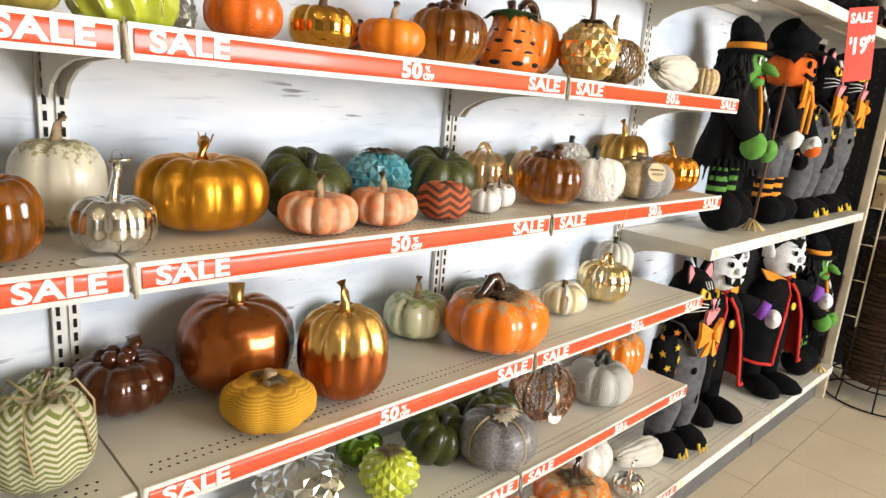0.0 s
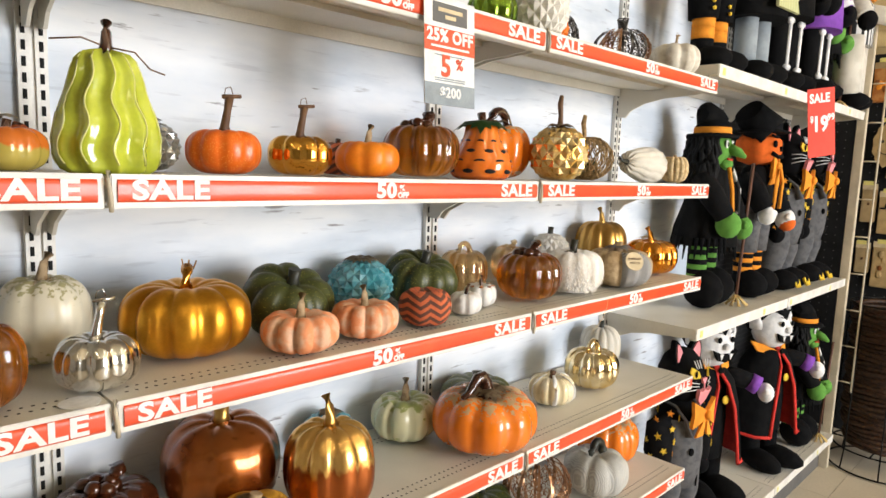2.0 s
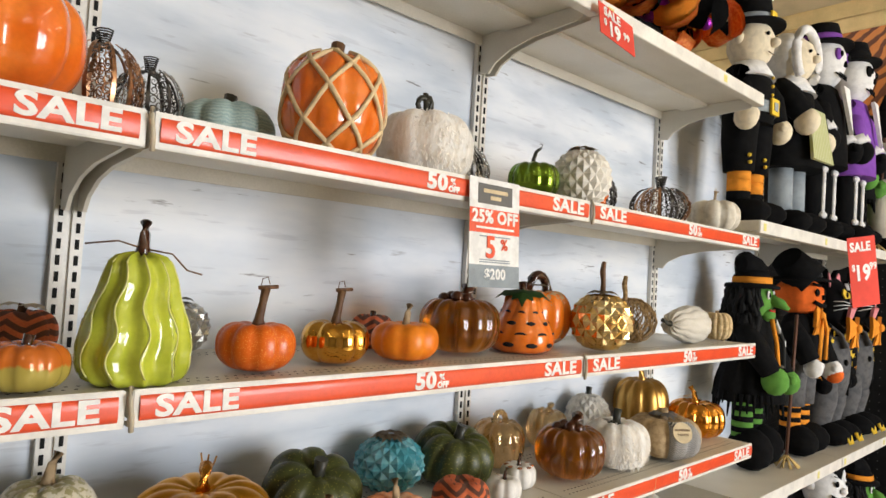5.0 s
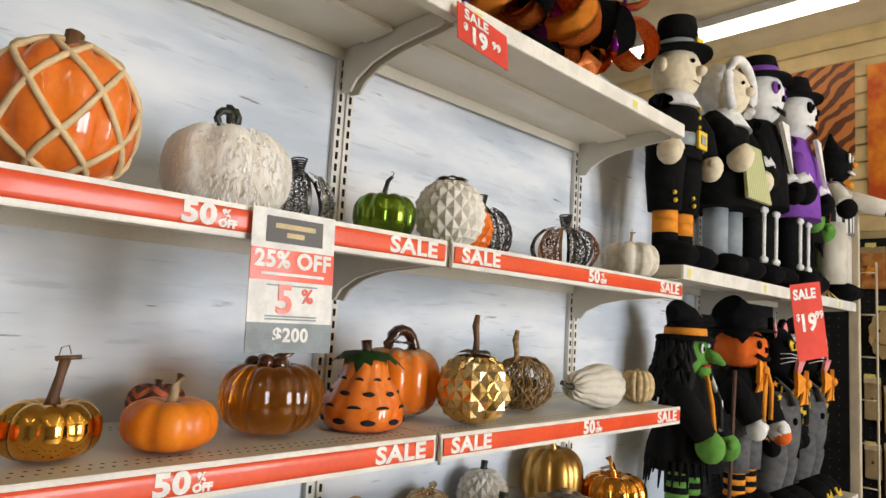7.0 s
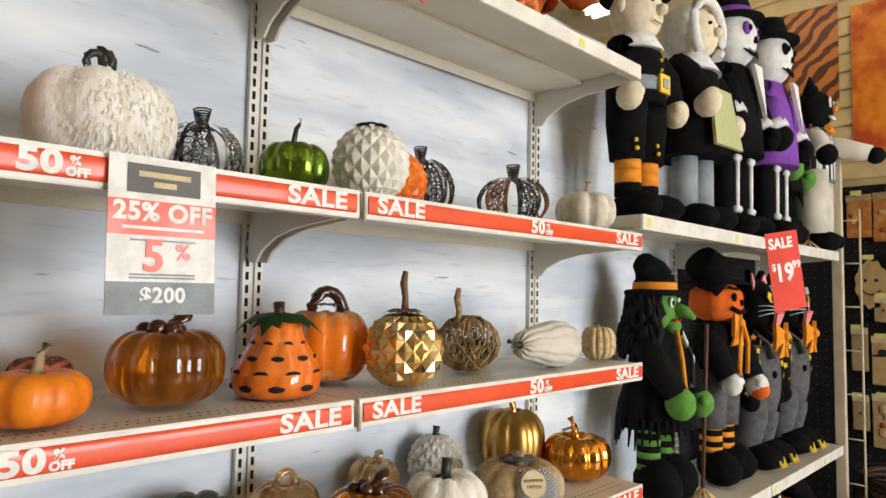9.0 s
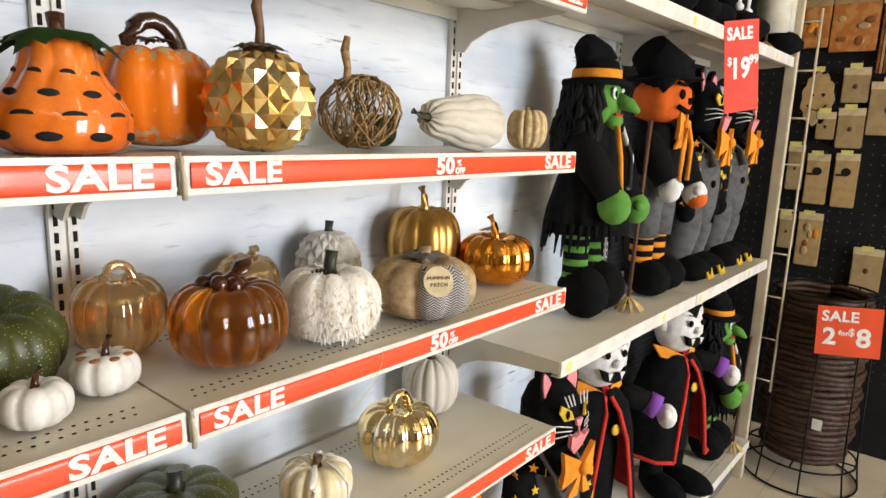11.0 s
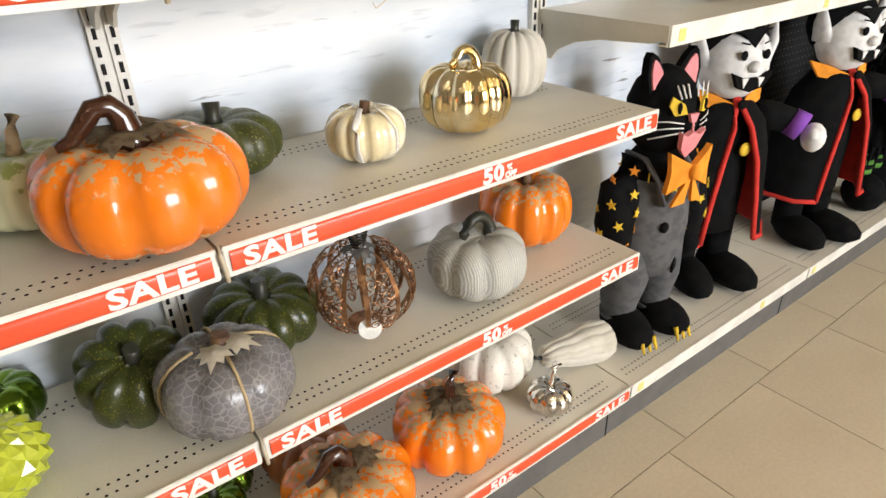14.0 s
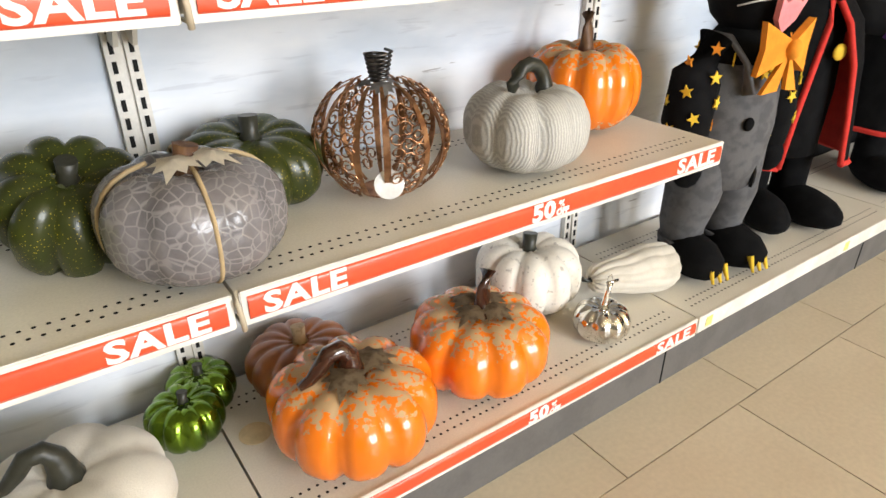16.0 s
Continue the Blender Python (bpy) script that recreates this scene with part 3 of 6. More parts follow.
# ---- wall shelving ----
board = structure("back_panel", boxed(-1.9, 2.743, BACK, BACK + 0.03, 0.0, 2.62), M["wall"], "whitewashed wood-print board behind the shelves", "wall panel")
pb = structure("back_pegboard", boxed(2.743, 3.70, BACK, BACK + 0.03, 0.0, 2.62), M["peg"], "black pegboard panel behind the dolls", "pegboard")
tagged(part("peg_hole", dots([(2.76 + 0.0254 * i, BACK - 0.002, 0.3 + 0.0254 * j) for i in range(36) for j in range(62)], 0.0035, FACE_SOUTH), M["hole"], pb), kind="stuff")
for k in range(-2, 5):
    x = k * SECTION
    up = thing("upright", pose(x, BACK, 0), "cream slotted steel shelving upright against the wall", "shelf upright", "uprights", "structure")
    bm = bmesh.new()
    box(bm, -0.022, -0.004, -0.014, -0.001, 0, 2.6)
    box(bm, 0.004, 0.022, -0.014, -0.001, 0, 2.6)
    box(bm, -0.004, 0.004, -0.008, -0.001, 0, 2.6)
    part("channel", bm, M["lip"], up)
    bm = bmesh.new()
    for j in range(92):
        for dx in (-0.013, 0.013):
            box(bm, dx - 0.003, dx + 0.003, -0.0155, -0.0135, 0.22 + j * 0.026, 0.236 + j * 0.026)
    tagged(part("slot", bm, M["dark"], up), kind="stuff")


def shelf_mesh(length, depth, lip):
    """A folded steel shelf: deck, front and back lips, end flanges, hollow beneath."""
    bm = bmesh.new()
    g = 0.002
    box(bm, g, length - g, 0.0, depth, -0.005, 0.0)
    box(bm, g, length - g, 0.0, 0.004, -lip, -0.005)
    box(bm, g, length - g, 0.004, 0.022, -lip, -lip + 0.003)
    box(bm, g, length - g, depth - 0.004, depth, -0.032, -0.005)
    box(bm, g, g + 0.003, 0.004, depth - 0.004, -0.032, -0.005)
    box(bm, length - g - 0.003, length - g, 0.004, depth - 0.004, -0.032, -0.005)
    box(bm, 0.02, length - 0.02, depth * 0.5, depth * 0.5 + 0.09, -0.016, -0.005)
    return bm


def bowed(x0, x1, y, z0, z1, bulge=0.0026, n=8):
    """A printed strip that bows outwards along its length."""
    bm = bmesh.new()
    rows = []
    for i in range(n + 1):
        u = 2 * i / n - 1
        z = (z0 + z1) / 2 + u * (z1 - z0) / 2
        rows.append([bm.verts.new((x, y - 0.0004 - bulge * (1 - u ** 4), z)) for x in (x0, x1)])
    for a, b in zip(rows, rows[1:]):
        bm.faces.new((a[0], a[1], b[1], b[0])).smooth = True
    back = [bm.verts.new((x, y, z)) for z in (z0, z1) for x in (x0, x1)]
    bm.faces.new((back[1], back[0], back[2], back[3]))
    bm.faces.new((back[0], back[1], rows[0][1], rows[0][0]))
    bm.faces.new((back[3], back[2], rows[-1][0], rows[-1][1]))
    return bm


def bracket_mesh(depth):
    bm = bmesh.new()
    pts = [(0.0, -0.006), (0.0, -0.105), (0.03, -0.108), (0.05, -0.085), (0.10, -0.062), (0.17, -0.048), (depth - 0.02, -0.04), (depth, -0.036), (depth, -0.006)]
    prism(bm, pts, 0.006, Matrix.Rotation(radians(-90), 4, "Z") @ pose(0, -0.003, 0))
    return bm


DEEP = BACK - 0.004
shelf_data, bracket_data, hole_data, lip_data = {}, {}, {}, {}


def shelf(x, z, depth, label, lip=0.042, holes=True, strip=True, under=True):
    """One section of shelf with its front at y = BACK - depth."""
    y0 = BACK - 0.018 - depth
    ob = thing("shelf", pose(x, y0, z), label, "shelf", "wall shelves")
    key = (round(depth, 3), lip)
    if key not in shelf_data:
        shelf_data[key] = shelf_mesh(SECTION, depth, lip)
        me = bpy.data.meshes.new("deck")
        shelf_data[key].to_mesh(me)
        me.materials.append(M["enamel"])
        shelf_data[key] = me
        me = bpy.data.meshes.new("bracket")
        bracket_mesh(depth - 0.03).to_mesh(me)
        me.materials.append(M["enamel"])
        bracket_data[key] = me
        spots = []
        for row, yy in enumerate((0.035, 0.055, depth - 0.075, depth - 0.055)):
            spots += [(0.03 + 0.0135 * i + (row % 2) * 0.00675, yy, 0.0007) for i in range(63)]
        me = bpy.data.meshes.new("perforation")
        dots(spots, 0.0027).to_mesh(me)
        me.materials.append(M["dark"])
        hole_data[key] = me
    share("deck", shelf_data[key], ob)
    if holes:
        tagged(share("perforation", hole_data[key], ob), kind="stuff")
    if under:
        for dx in (0.012, SECTION - 0.012):
            share("bracket", bracket_data[key], ob, pose(dx, depth, 0))
    if strip:
        h = lip
        part("label_holder", boxed(0.004, SECTION - 0.004, -0.006, -0.0005, -h, 0.003, bevel=0.0015), M["lip"], ob, "white plastic label holder")
        st = part("price_strip", bowed(0.012, SECTION - 0.012, -0.0062, -h + 0.008, -0.004), M["red"], ob, "red printed price strip")
        for text, px, size in (("SALE", 0.082, 0.040), ("SALE", SECTION - 0.085, 0.040)):
            share("lettering", lettering(text, size, 0.0014), st, pose(px, -0.0094, -h / 2 + 0.002) @ Matrix.Diagonal((1.2, 1, 0.9, 1)))
        share("lettering", lettering("50", 0.040, 0.0018), st, pose(SECTION * 0.505, -0.0094, -h / 2 + 0.002) @ Matrix.Diagonal((1.1, 1, 0.92, 1)))
        share("lettering", lettering("%", 0.017, 0.0008), st, pose(SECTION * 0.505 + 0.036, -0.0094, -h / 2 + 0.006))
        share("lettering", lettering("OFF", 0.014, 0.0009), st, pose(SECTION * 0.505 + 0.039, -0.0094, -h / 2 - 0.006))
    else:
        part("label_holder", boxed(0.004, SECTION - 0.004, -0.004, -0.0005, -lip, 0.001, bevel=0.001), M["lip"], ob, "cream label rail, empty")
        for px in (0.03, 0.62):
            part("price_label", boxed(px, px + 0.022, -0.0048, -0.0036, -lip + 0.008, -0.008), M["yellowcard"], ob, "small yellow price sticker")
    return ob


for level in "DCBAF":
    for k in (-2, -1, 0, 1):
        shelf(k * SECTION, LEVEL[level], BACK - 0.018, "cream perforated steel shelf edged with a red sale strip")
for k in (-2, -1, 0, 1):
    shelf(k * SECTION, LEVEL["G"], BACK - 0.018, "cream steel top shelf with plain front lip", 0.036, strip=False)
for z, label in ((1.075, "cream steel shelf holding standing dolls"), (1.95, "cream steel upper shelf holding standing dolls")):
    for k in (2, 3):
        shelf(k * SECTION, z, BACK - 0.018, label, 0.04, holes=False, strip=False)
# base decks on the kickplate
for k in (-2, -1, 0, 1, 2, 3):
    shelf(k * SECTION, LEVEL["E"], BACK + 0.008, "cream perforated base deck of the shelving", 0.04, strip=k < 2, under=False)
kick = structure("kickplate", boxed(-1.83, 3.66, 0.03, 0.05, 0.0, 0.168), M["kick"], "grey steel kickplate under the base deck", "kickplate")
for k in (0, 1, 2, 3):
    part("joint", boxed(k * SECTION - 0.0015, k * SECTION + 0.0015, 0.028, 0.031, 0, 0.166), M["dark"], kick)
# grey plastic clips where two label holders meet
for k in (-1, 0, 1):
    for level in "DCBAF":
        z = LEVEL[level]
        clip = tube(bmesh.new(), [(0.002, -0.004, 0.006), (-0.002, -0.012, -0.004), (0.002, -0.012, -0.026), (0.004, -0.007, -0.046)], 0.0032, 6)
        tagged(link_mesh("strip_clip", clip, M["post"]), "beige plastic clip between two price strips", "clip", "strip clips").matrix_world = pose(k * SECTION, 0, z)
# end frame of the shelving
endf = thing("end_frame", pose(3.68, 0, 0), "cream steel end post with a wire ladder rack", "end post", kind="structure")
part("post", boxed(-0.02, 0.02, -0.012, 0.03, 0, 2.45, bevel=0.003), M["post"], endf)
part("post", boxed(-0.02, 0.02, 0.33, 0.36, 0, 2.45, bevel=0.003), M["post"], endf)
for j in range(9):
    part("rung", tube(bmesh.new(), [(0.03, -0.01, 0.5 + j * 0.2), (0.03, -0.075, 0.5 + j * 0.2)], 0.004, 6), M["post"], endf)
part("side_wire", tube(bmesh.new(), [(0.03, -0.075, 0.45), (0.03, -0.075, 2.15)], 0.005, 6), M["post"], endf)

# ---- pumpkins and gourds ----


def bottle(t):
    """Outline of a gourd with a round belly and a narrow neck."""
    return float(np.interp(t, (0, 0.05, 0.16, 0.32, 0.48, 0.62, 0.76, 0.9, 0.97, 1), (0.66, 0.88, 1, 0.99, 0.86, 0.66, 0.56, 0.52, 0.42, 0.1)))


def pear(t):
    """Outline of a gourd: broad foot, narrower blunt top."""
    return float(np.interp(t, (0, 0.04, 0.14, 0.28, 0.5, 0.68, 0.82, 0.92, 0.97, 1), (0.7, 0.88, 0.99, 1, 0.89, 0.73, 0.64, 0.56, 0.44, 0.12)))


def pumpkin_mesh(r, h, ribs=10, groove=0.12, shape="round", dip=0.16, seed=0, jitter=0.03, fine=6):
    bm = bmesh.new()
    rnd = random.Random(seed)
    seg, nv = ribs * fine, 22
    lobes = [1 + rnd.uniform(-jitter, jitter) for _ in range(ribs)]
    rings = []
    for i in range(1, nv):
        a = -math.pi / 2 + math.pi * i / nv
        rho, zz = math.cos(a) ** 0.82, math.copysign(abs(math.sin(a)) ** 0.82, math.sin(a))
        if shape == "pear":
            t = (zz + 1) / 2
            rho = pear(t) if ribs > 9 else bottle(t)
        ring = []
        for k in range(seg):
            th = k * math.tau / seg
            g = abs(math.sin(th * ribs / 2)) if fine > 2 else 1
            ph = th + (0.075 * math.sin(zz * 8) if shape == "pear" else 0)
            if shape == "pear":
                g = abs(math.sin(ph * ribs / 2))
                g = 1 - g if groove > 0.1 else g
            rad = r * rho * (1 - groove * (1 - g) ** (1.3 if shape == "pear" else 2)) * lobes[int(k / fine) % ribs]
            z = h / 2 * (1 + zz)
            fall = math.exp(-((rho / 0.42) ** 2))
            z += (-dip * h * fall if zz > 0 else 0.05 * h * fall) if shape != "pear" else 0
            z += h * 0.03 * (g - 0.6) * (1 if zz > 0.2 else 0)
            ring.append(bm.verts.new((rad * math.cos(th), rad * math.sin(th), max(z, 0.0))))
        rings.append(ring)
    for a, b in zip(rings, rings[1:]):
        for k in range(seg):
            f = bm.faces.new((a[k], a[(k + 1) % seg], b[(k + 1) % seg], b[k]))
            f.smooth = True
    bm.faces.new(rings[0][::-1])
    f = bm.faces.new(rings[-1])
    return bm


def facet_mesh(r, h, cols=14, rows=10, out=0.10):
    """A round body cut into raised diamonds."""
    bm = bmesh.new()

    def at(i, j, lift=0.0):
        a = -math.pi / 2 + math.pi * (0.08 + 0.86 * i / rows)
        q = r * (1 + lift)
        th = math.tau * j / cols
        return Vector((q * math.cos(a) ** 0.85 * math.cos(th), q * math.cos(a) ** 0.85 * math.sin(th), h / 2 * (1 + math.sin(a) * (1 + lift * 0.3) * 0.99)))

    vs = {}

    def v(i, j):
        key = (i, (2 * j) % (2 * cols))
        if key not in vs:
            vs[key] = bm.verts.new(at(i, j, -out * 0.6))
        return vs[key]

    for i in range(rows - 1):
        for j in range(cols):
            o = j + 0.5 * (i % 2)
            mid = bm.verts.new(at(i + 1, o, out * 0.4))
            c = [v(i, o), v(i + 1, o + 0.5), v(i + 2, o), v(i + 1, o - 0.5)]
            for q in range(4):
                bm.faces.new((c[q], c[(q + 1) % 4], mid))
    bm.faces.new([v(0, j) for j in range(cols)][::-1])
    bm.faces.new([v(rows, j + 0.5 * (rows % 2)) for j in range(cols)])
    for j in range(cols):
        o = j + 0.5
        bm.faces.new((v(0, j), v(0, j + 1), v(1, o)))
        o2 = j + 0.5 * (rows % 2)
        bm.faces.new((v(rows, o2 + 1), v(rows, o2), v(rows - 1, o2 + 0.5)))
    return bm


def stem_mesh(kind, r, h):
    """Stems rise from z = 0; r is the body's radius."""
    bm = bmesh.new()
    s = r
    if kind == "nub":
        tube(bm, [(0, 0, -0.12 * s), (0, 0, 0.1 * s), (0.05 * s, 0, 0.32 * s)], [0.2 * s, 0.12 * s, 0.14 * s], 8)
    elif kind == "bent":
        tube(bm, [(0, 0, -0.15 * s), (0.02 * s, 0, 0.15 * s), (0.08 * s, 0, 0.4 * s), (0.22 * s, 0.03 * s, 0.6 * s)], [0.2 * s, 0.11 * s, 0.09 * s, 0.11 * s], 8)
    elif kind == "crook":
        tube(bm, [(0, 0, -0.12 * s), (0, 0, 0.12 * s), (-0.03 * s, 0, 0.32 * s), (-0.12 * s, 0, 0.43 * s), (-0.26 * s, 0, 0.42 * s), (-0.38 * s, 0, 0.28 * s), (-0.50 * s, 0, 0.17 * s), (-0.64 * s, 0, 0.13 * s)], [0.24 * s, 0.15 * s, 0.12 * s, 0.11 * s, 0.10 * s, 0.09 * s, 0.07 * s, 0.05 * s], 12)
    elif kind == "tall":
        tube(bm, [(0, 0, -0.15 * s), (0.02 * s, 0, 0.25 * s), (0.10 * s, 0, 0.65 * s), (0.16 * s, 0, 1.0 * s)], [0.22 * s, 0.12 * s, 0.1 * s, 0.12 * s], 8)
        tube(bm, [(-0.05 * s, 0, 1.02 * s), (0.45 * s, -0.1 * s, 1.06 * s)], 0.055 * s, 6)
        tube(bm, [(0.0, 0, 0.95 * s), (0.06 * s, 0.02 * s, 1.25 * s), (0.2 * s, 0, 1.3 * s), (0.26 * s, 0, 1.12 * s)], 0.014 * s, 5)
    elif kind == "stick":
        tube(bm, [(0, 0, -0.1 * s), (0.03 * s, 0, 0.4 * s), (-0.04 * s, 0.02 * s, 0.75 * s), (0.02 * s, 0, 1.05 * s)], [0.11 * s, 0.08 * s, 0.1 * s, 0.07 * s], 7)
    elif kind == "loop":
        pts = [(0.34 * s * math.cos(a) , 0, 0.05 * s + 0.42 * s * math.sin(a)) for a in [math.pi * q / 8 for q in range(9)]]
        tube(bm, [(0.3 * s, 0, -0.1 * s)] + pts, [0.16 * s] * 2 + [0.11 * s] * 7 + [0.04 * s], 8)
    elif kind == "curl":
        for n in range(7):
            a = n * 2.4
            ball(bm, (0.5 * s * n / 7 * -1 + 0.1 * s, 0.25 * s * math.sin(a), 0.12 * s + 0.05 * s * math.cos(a)), 0.17 * s, 0, 10)
        tube(bm, [(0.1 * s, 0, -0.05 * s), (0.12 * s, 0, 0.2 * s), (0.2 * s, 0, 0.38 * s), (0.36 * s, 0, 0.42 * s)], [0.25 * s, 0.19 * s, 0.17 * s, 0.13 * s], 8)
    elif kind == "spring":
        pts = [((0.12 + 0.0018 * q) * s * math.cos(q * 0.9), (0.12 + 0.0018 * q) * s * math.sin(q * 0.9), q * 0.0085 * s) for q in range(50)]
        tube(bm, pts, 0.022 * s, 5)
    elif kind == "scroll":
        pts = [((0.1 + 0.13 * q / 14) * s * math.cos(q * 0.55) - 0.1 * s, 0, 0.35 * s + (0.1 + 0.13 * q / 14) * s * math.sin(q * 0.55)) for q in range(15)]
        tube(bm, pts + [(0.0, 0, -0.05 * s)], 0.06 * s, 6)
    elif kind == "tendril":
        tube(bm, [(0, 0, -0.15 * s), (-0.02 * s, 0, 0.12 * s), (0.06 * s, 0, 0.28 * s), (0.16 * s, 0, 0.32 * s)], [0.13 * s, 0.08 * s, 0.09 * s, 0.1 * s], 8)
        for q in range(3):
            tube(bm, [(0.12 * s, 0, 0.3 * s), ((0.22 + 0.06 * q) * s, 0.08 * (q - 1) * s, 0.3 * s), ((0.3 + 0.08 * q) * s, 0.12 * (q - 1) * s, 0.42 * s)], 0.014 * s, 5)
    elif kind == "wire":
        tube(bm, [(0, 0, -0.1 * s), (0.05 * s, 0, 0.3 * s), (-0.1 * s, 0, 0.6 * s), (-0.35 * s, 0, 0.68 * s)], [0.12 * s, 0.08 * s, 0.07 * s, 0.05 * s], 8)
        tube(bm, [(-0.35 * s, 0, 0.68 * s), (-0.45 * s, 0, 0.8 * s), (-0.3 * s, 0, 0.85 * s)], 0.015 * s, 5)
    elif kind == "wrap":
        tube(bm, [(0, 0, -0.1 * s), (0, 0, 0.25 * s), (0.05 * s, 0, 0.5 * s)], [0.15 * s, 0.12 * s, 0.13 * s], 8)
        pts = [(-0.1 * s - 0.02 * s * q, 0.06 * s * math.cos(q * 1.3), 0.1 * s + 0.06 * s * math.sin(q * 1.3)) for q in range(16)]
        tube(bm, pts, 0.025 * s, 5)
    return bm


LEAF = [(0, 0), (0.16, 0.12), (0.42, 0.05), (0.34, 0.26), (0.5, 0.45), (0.28, 0.5), (0.3, 0.72), (0.12, 0.66), (0, 1.0), (-0.12, 0.66), (-0.3, 0.72), (-0.28, 0.5), (-0.5, 0.45), (-0.34, 0.26), (-0.42, 0.05), (-0.16, 0.12)]


def leaf_mesh(size):
    bm = bmesh.new()
    c = bm.verts.new((0, size * 0.4, size * 0.06))
    top = [bm.verts.new((x * size, y * size, -0.35 * size * (x * x + (y - 0.35) ** 2))) for x, y in LEAF]
    for i in range(len(top)):
        bm.faces.new((c, top[i], top[(i + 1) % len(top)]))
    bmesh.ops.solidify(bm, geom=bm.faces[:], thickness=0.0015)
    return bm


def leaves(parent, n, size, top, material, start=0.0, tilt=-18):
    for k in range(n):
        ob = part("leaf", leaf_mesh(size), M[material], parent)
        ob.matrix_basis = pose(0, 0, top, 0, 0, start + k * 360 / n) @ pose(0, size * 0.12, 0, tilt, 0, 0)


def fringe(parent, r, h, ribs, groove):
    """Short hanging yarn ends all over a body."""
    rnd = random.Random(SEED[0])
    bm = bmesh.new()
    for _ in range(1500):
        th, zz = rnd.uniform(0, math.tau), rnd.uniform(-0.75, 0.93)
        c = math.sqrt(1 - abs(zz) ** 2.4) ** 0.82
        p = Vector((r * c * math.cos(th) * 0.985, r * c * math.sin(th) * 0.985, h / 2 * (1 + zz * 0.97)))
        out = Vector((math.cos(th) * c, math.sin(th) * c, zz)).normalized()
        side = Vector((-math.sin(th), math.cos(th), 0)) * rnd.uniform(0.0007, 0.0013)
        down = Vector((rnd.uniform(-0.4, 0.4), rnd.uniform(-0.4, 0.4), -1)).normalized() * rnd.uniform(0.006, 0.012)
        q = p + down * 0.5 + out * rnd.uniform(0.002, 0.005)
        e = p + down + out * rnd.uniform(0.001, 0.006)
        e.z, q.z = max(e.z, 0.0008), max(q.z, 0.0008)
        vs = [bm.verts.new(v) for v in (p - side, p + side, q + side, q - side, e)]
        bm.faces.new(vs[:4])
        bm.faces.new((vs[3], vs[2], vs[4]))
    tagged(part("fringe", bm, M["fur"], parent, "loose white yarn ends"), kind="stuff")


SEED = [0]


def pumpkin(level, x, y, r, h, material, label, stem="nub", stem_mat="stem", ribs=10, groove=0.12, shape="round", leaf=(), turn=0.0, dip=0.16, name="pumpkin", lean=0.0, stem_size=1.0):
    """One piece on a shelf: body, stem and leaves. leaf: count, size over radius, material."""
    SEED[0] += 1
    base = LEVEL[level] + 0.0008
    ob = thing(name, pose(x, y, base, lean, 0, turn), label, "pumpkin" if name == "pumpkin" else name, "pumpkins on the shelves")
    if shape == "facet":
        body, top = facet_mesh(r, h), h * 0.97
    else:
        body, top = pumpkin_mesh(r, h, ribs, groove, shape, dip, SEED[0], 0.0 if shape == "pear" else 0.03, 16 if shape == "pear" else 6), h * (1 - dip) if shape == "round" else h * 0.99
    part("body", body, M[material], ob)
    if stem:
        part("stem", stem_mesh(stem, r * stem_size, h), M[stem_mat], ob).matrix_basis = pose(0, 0, top, 0, 0, (0 if stem in ("crook", "loop", "tall", "wrap", "scroll", "curl") else 20 * (SEED[0] % 5)) - turn)
    if material == "fur":
        fringe(ob, r, h, ribs, groove)
    if leaf:
        leaves(ob, leaf[0], leaf[1] * r, h * 0.985 + (0.012 if shape == "pear" else 0.007), leaf[2], 40 * SEED[0], -22 if shape == "pear" else -7)
    return ob


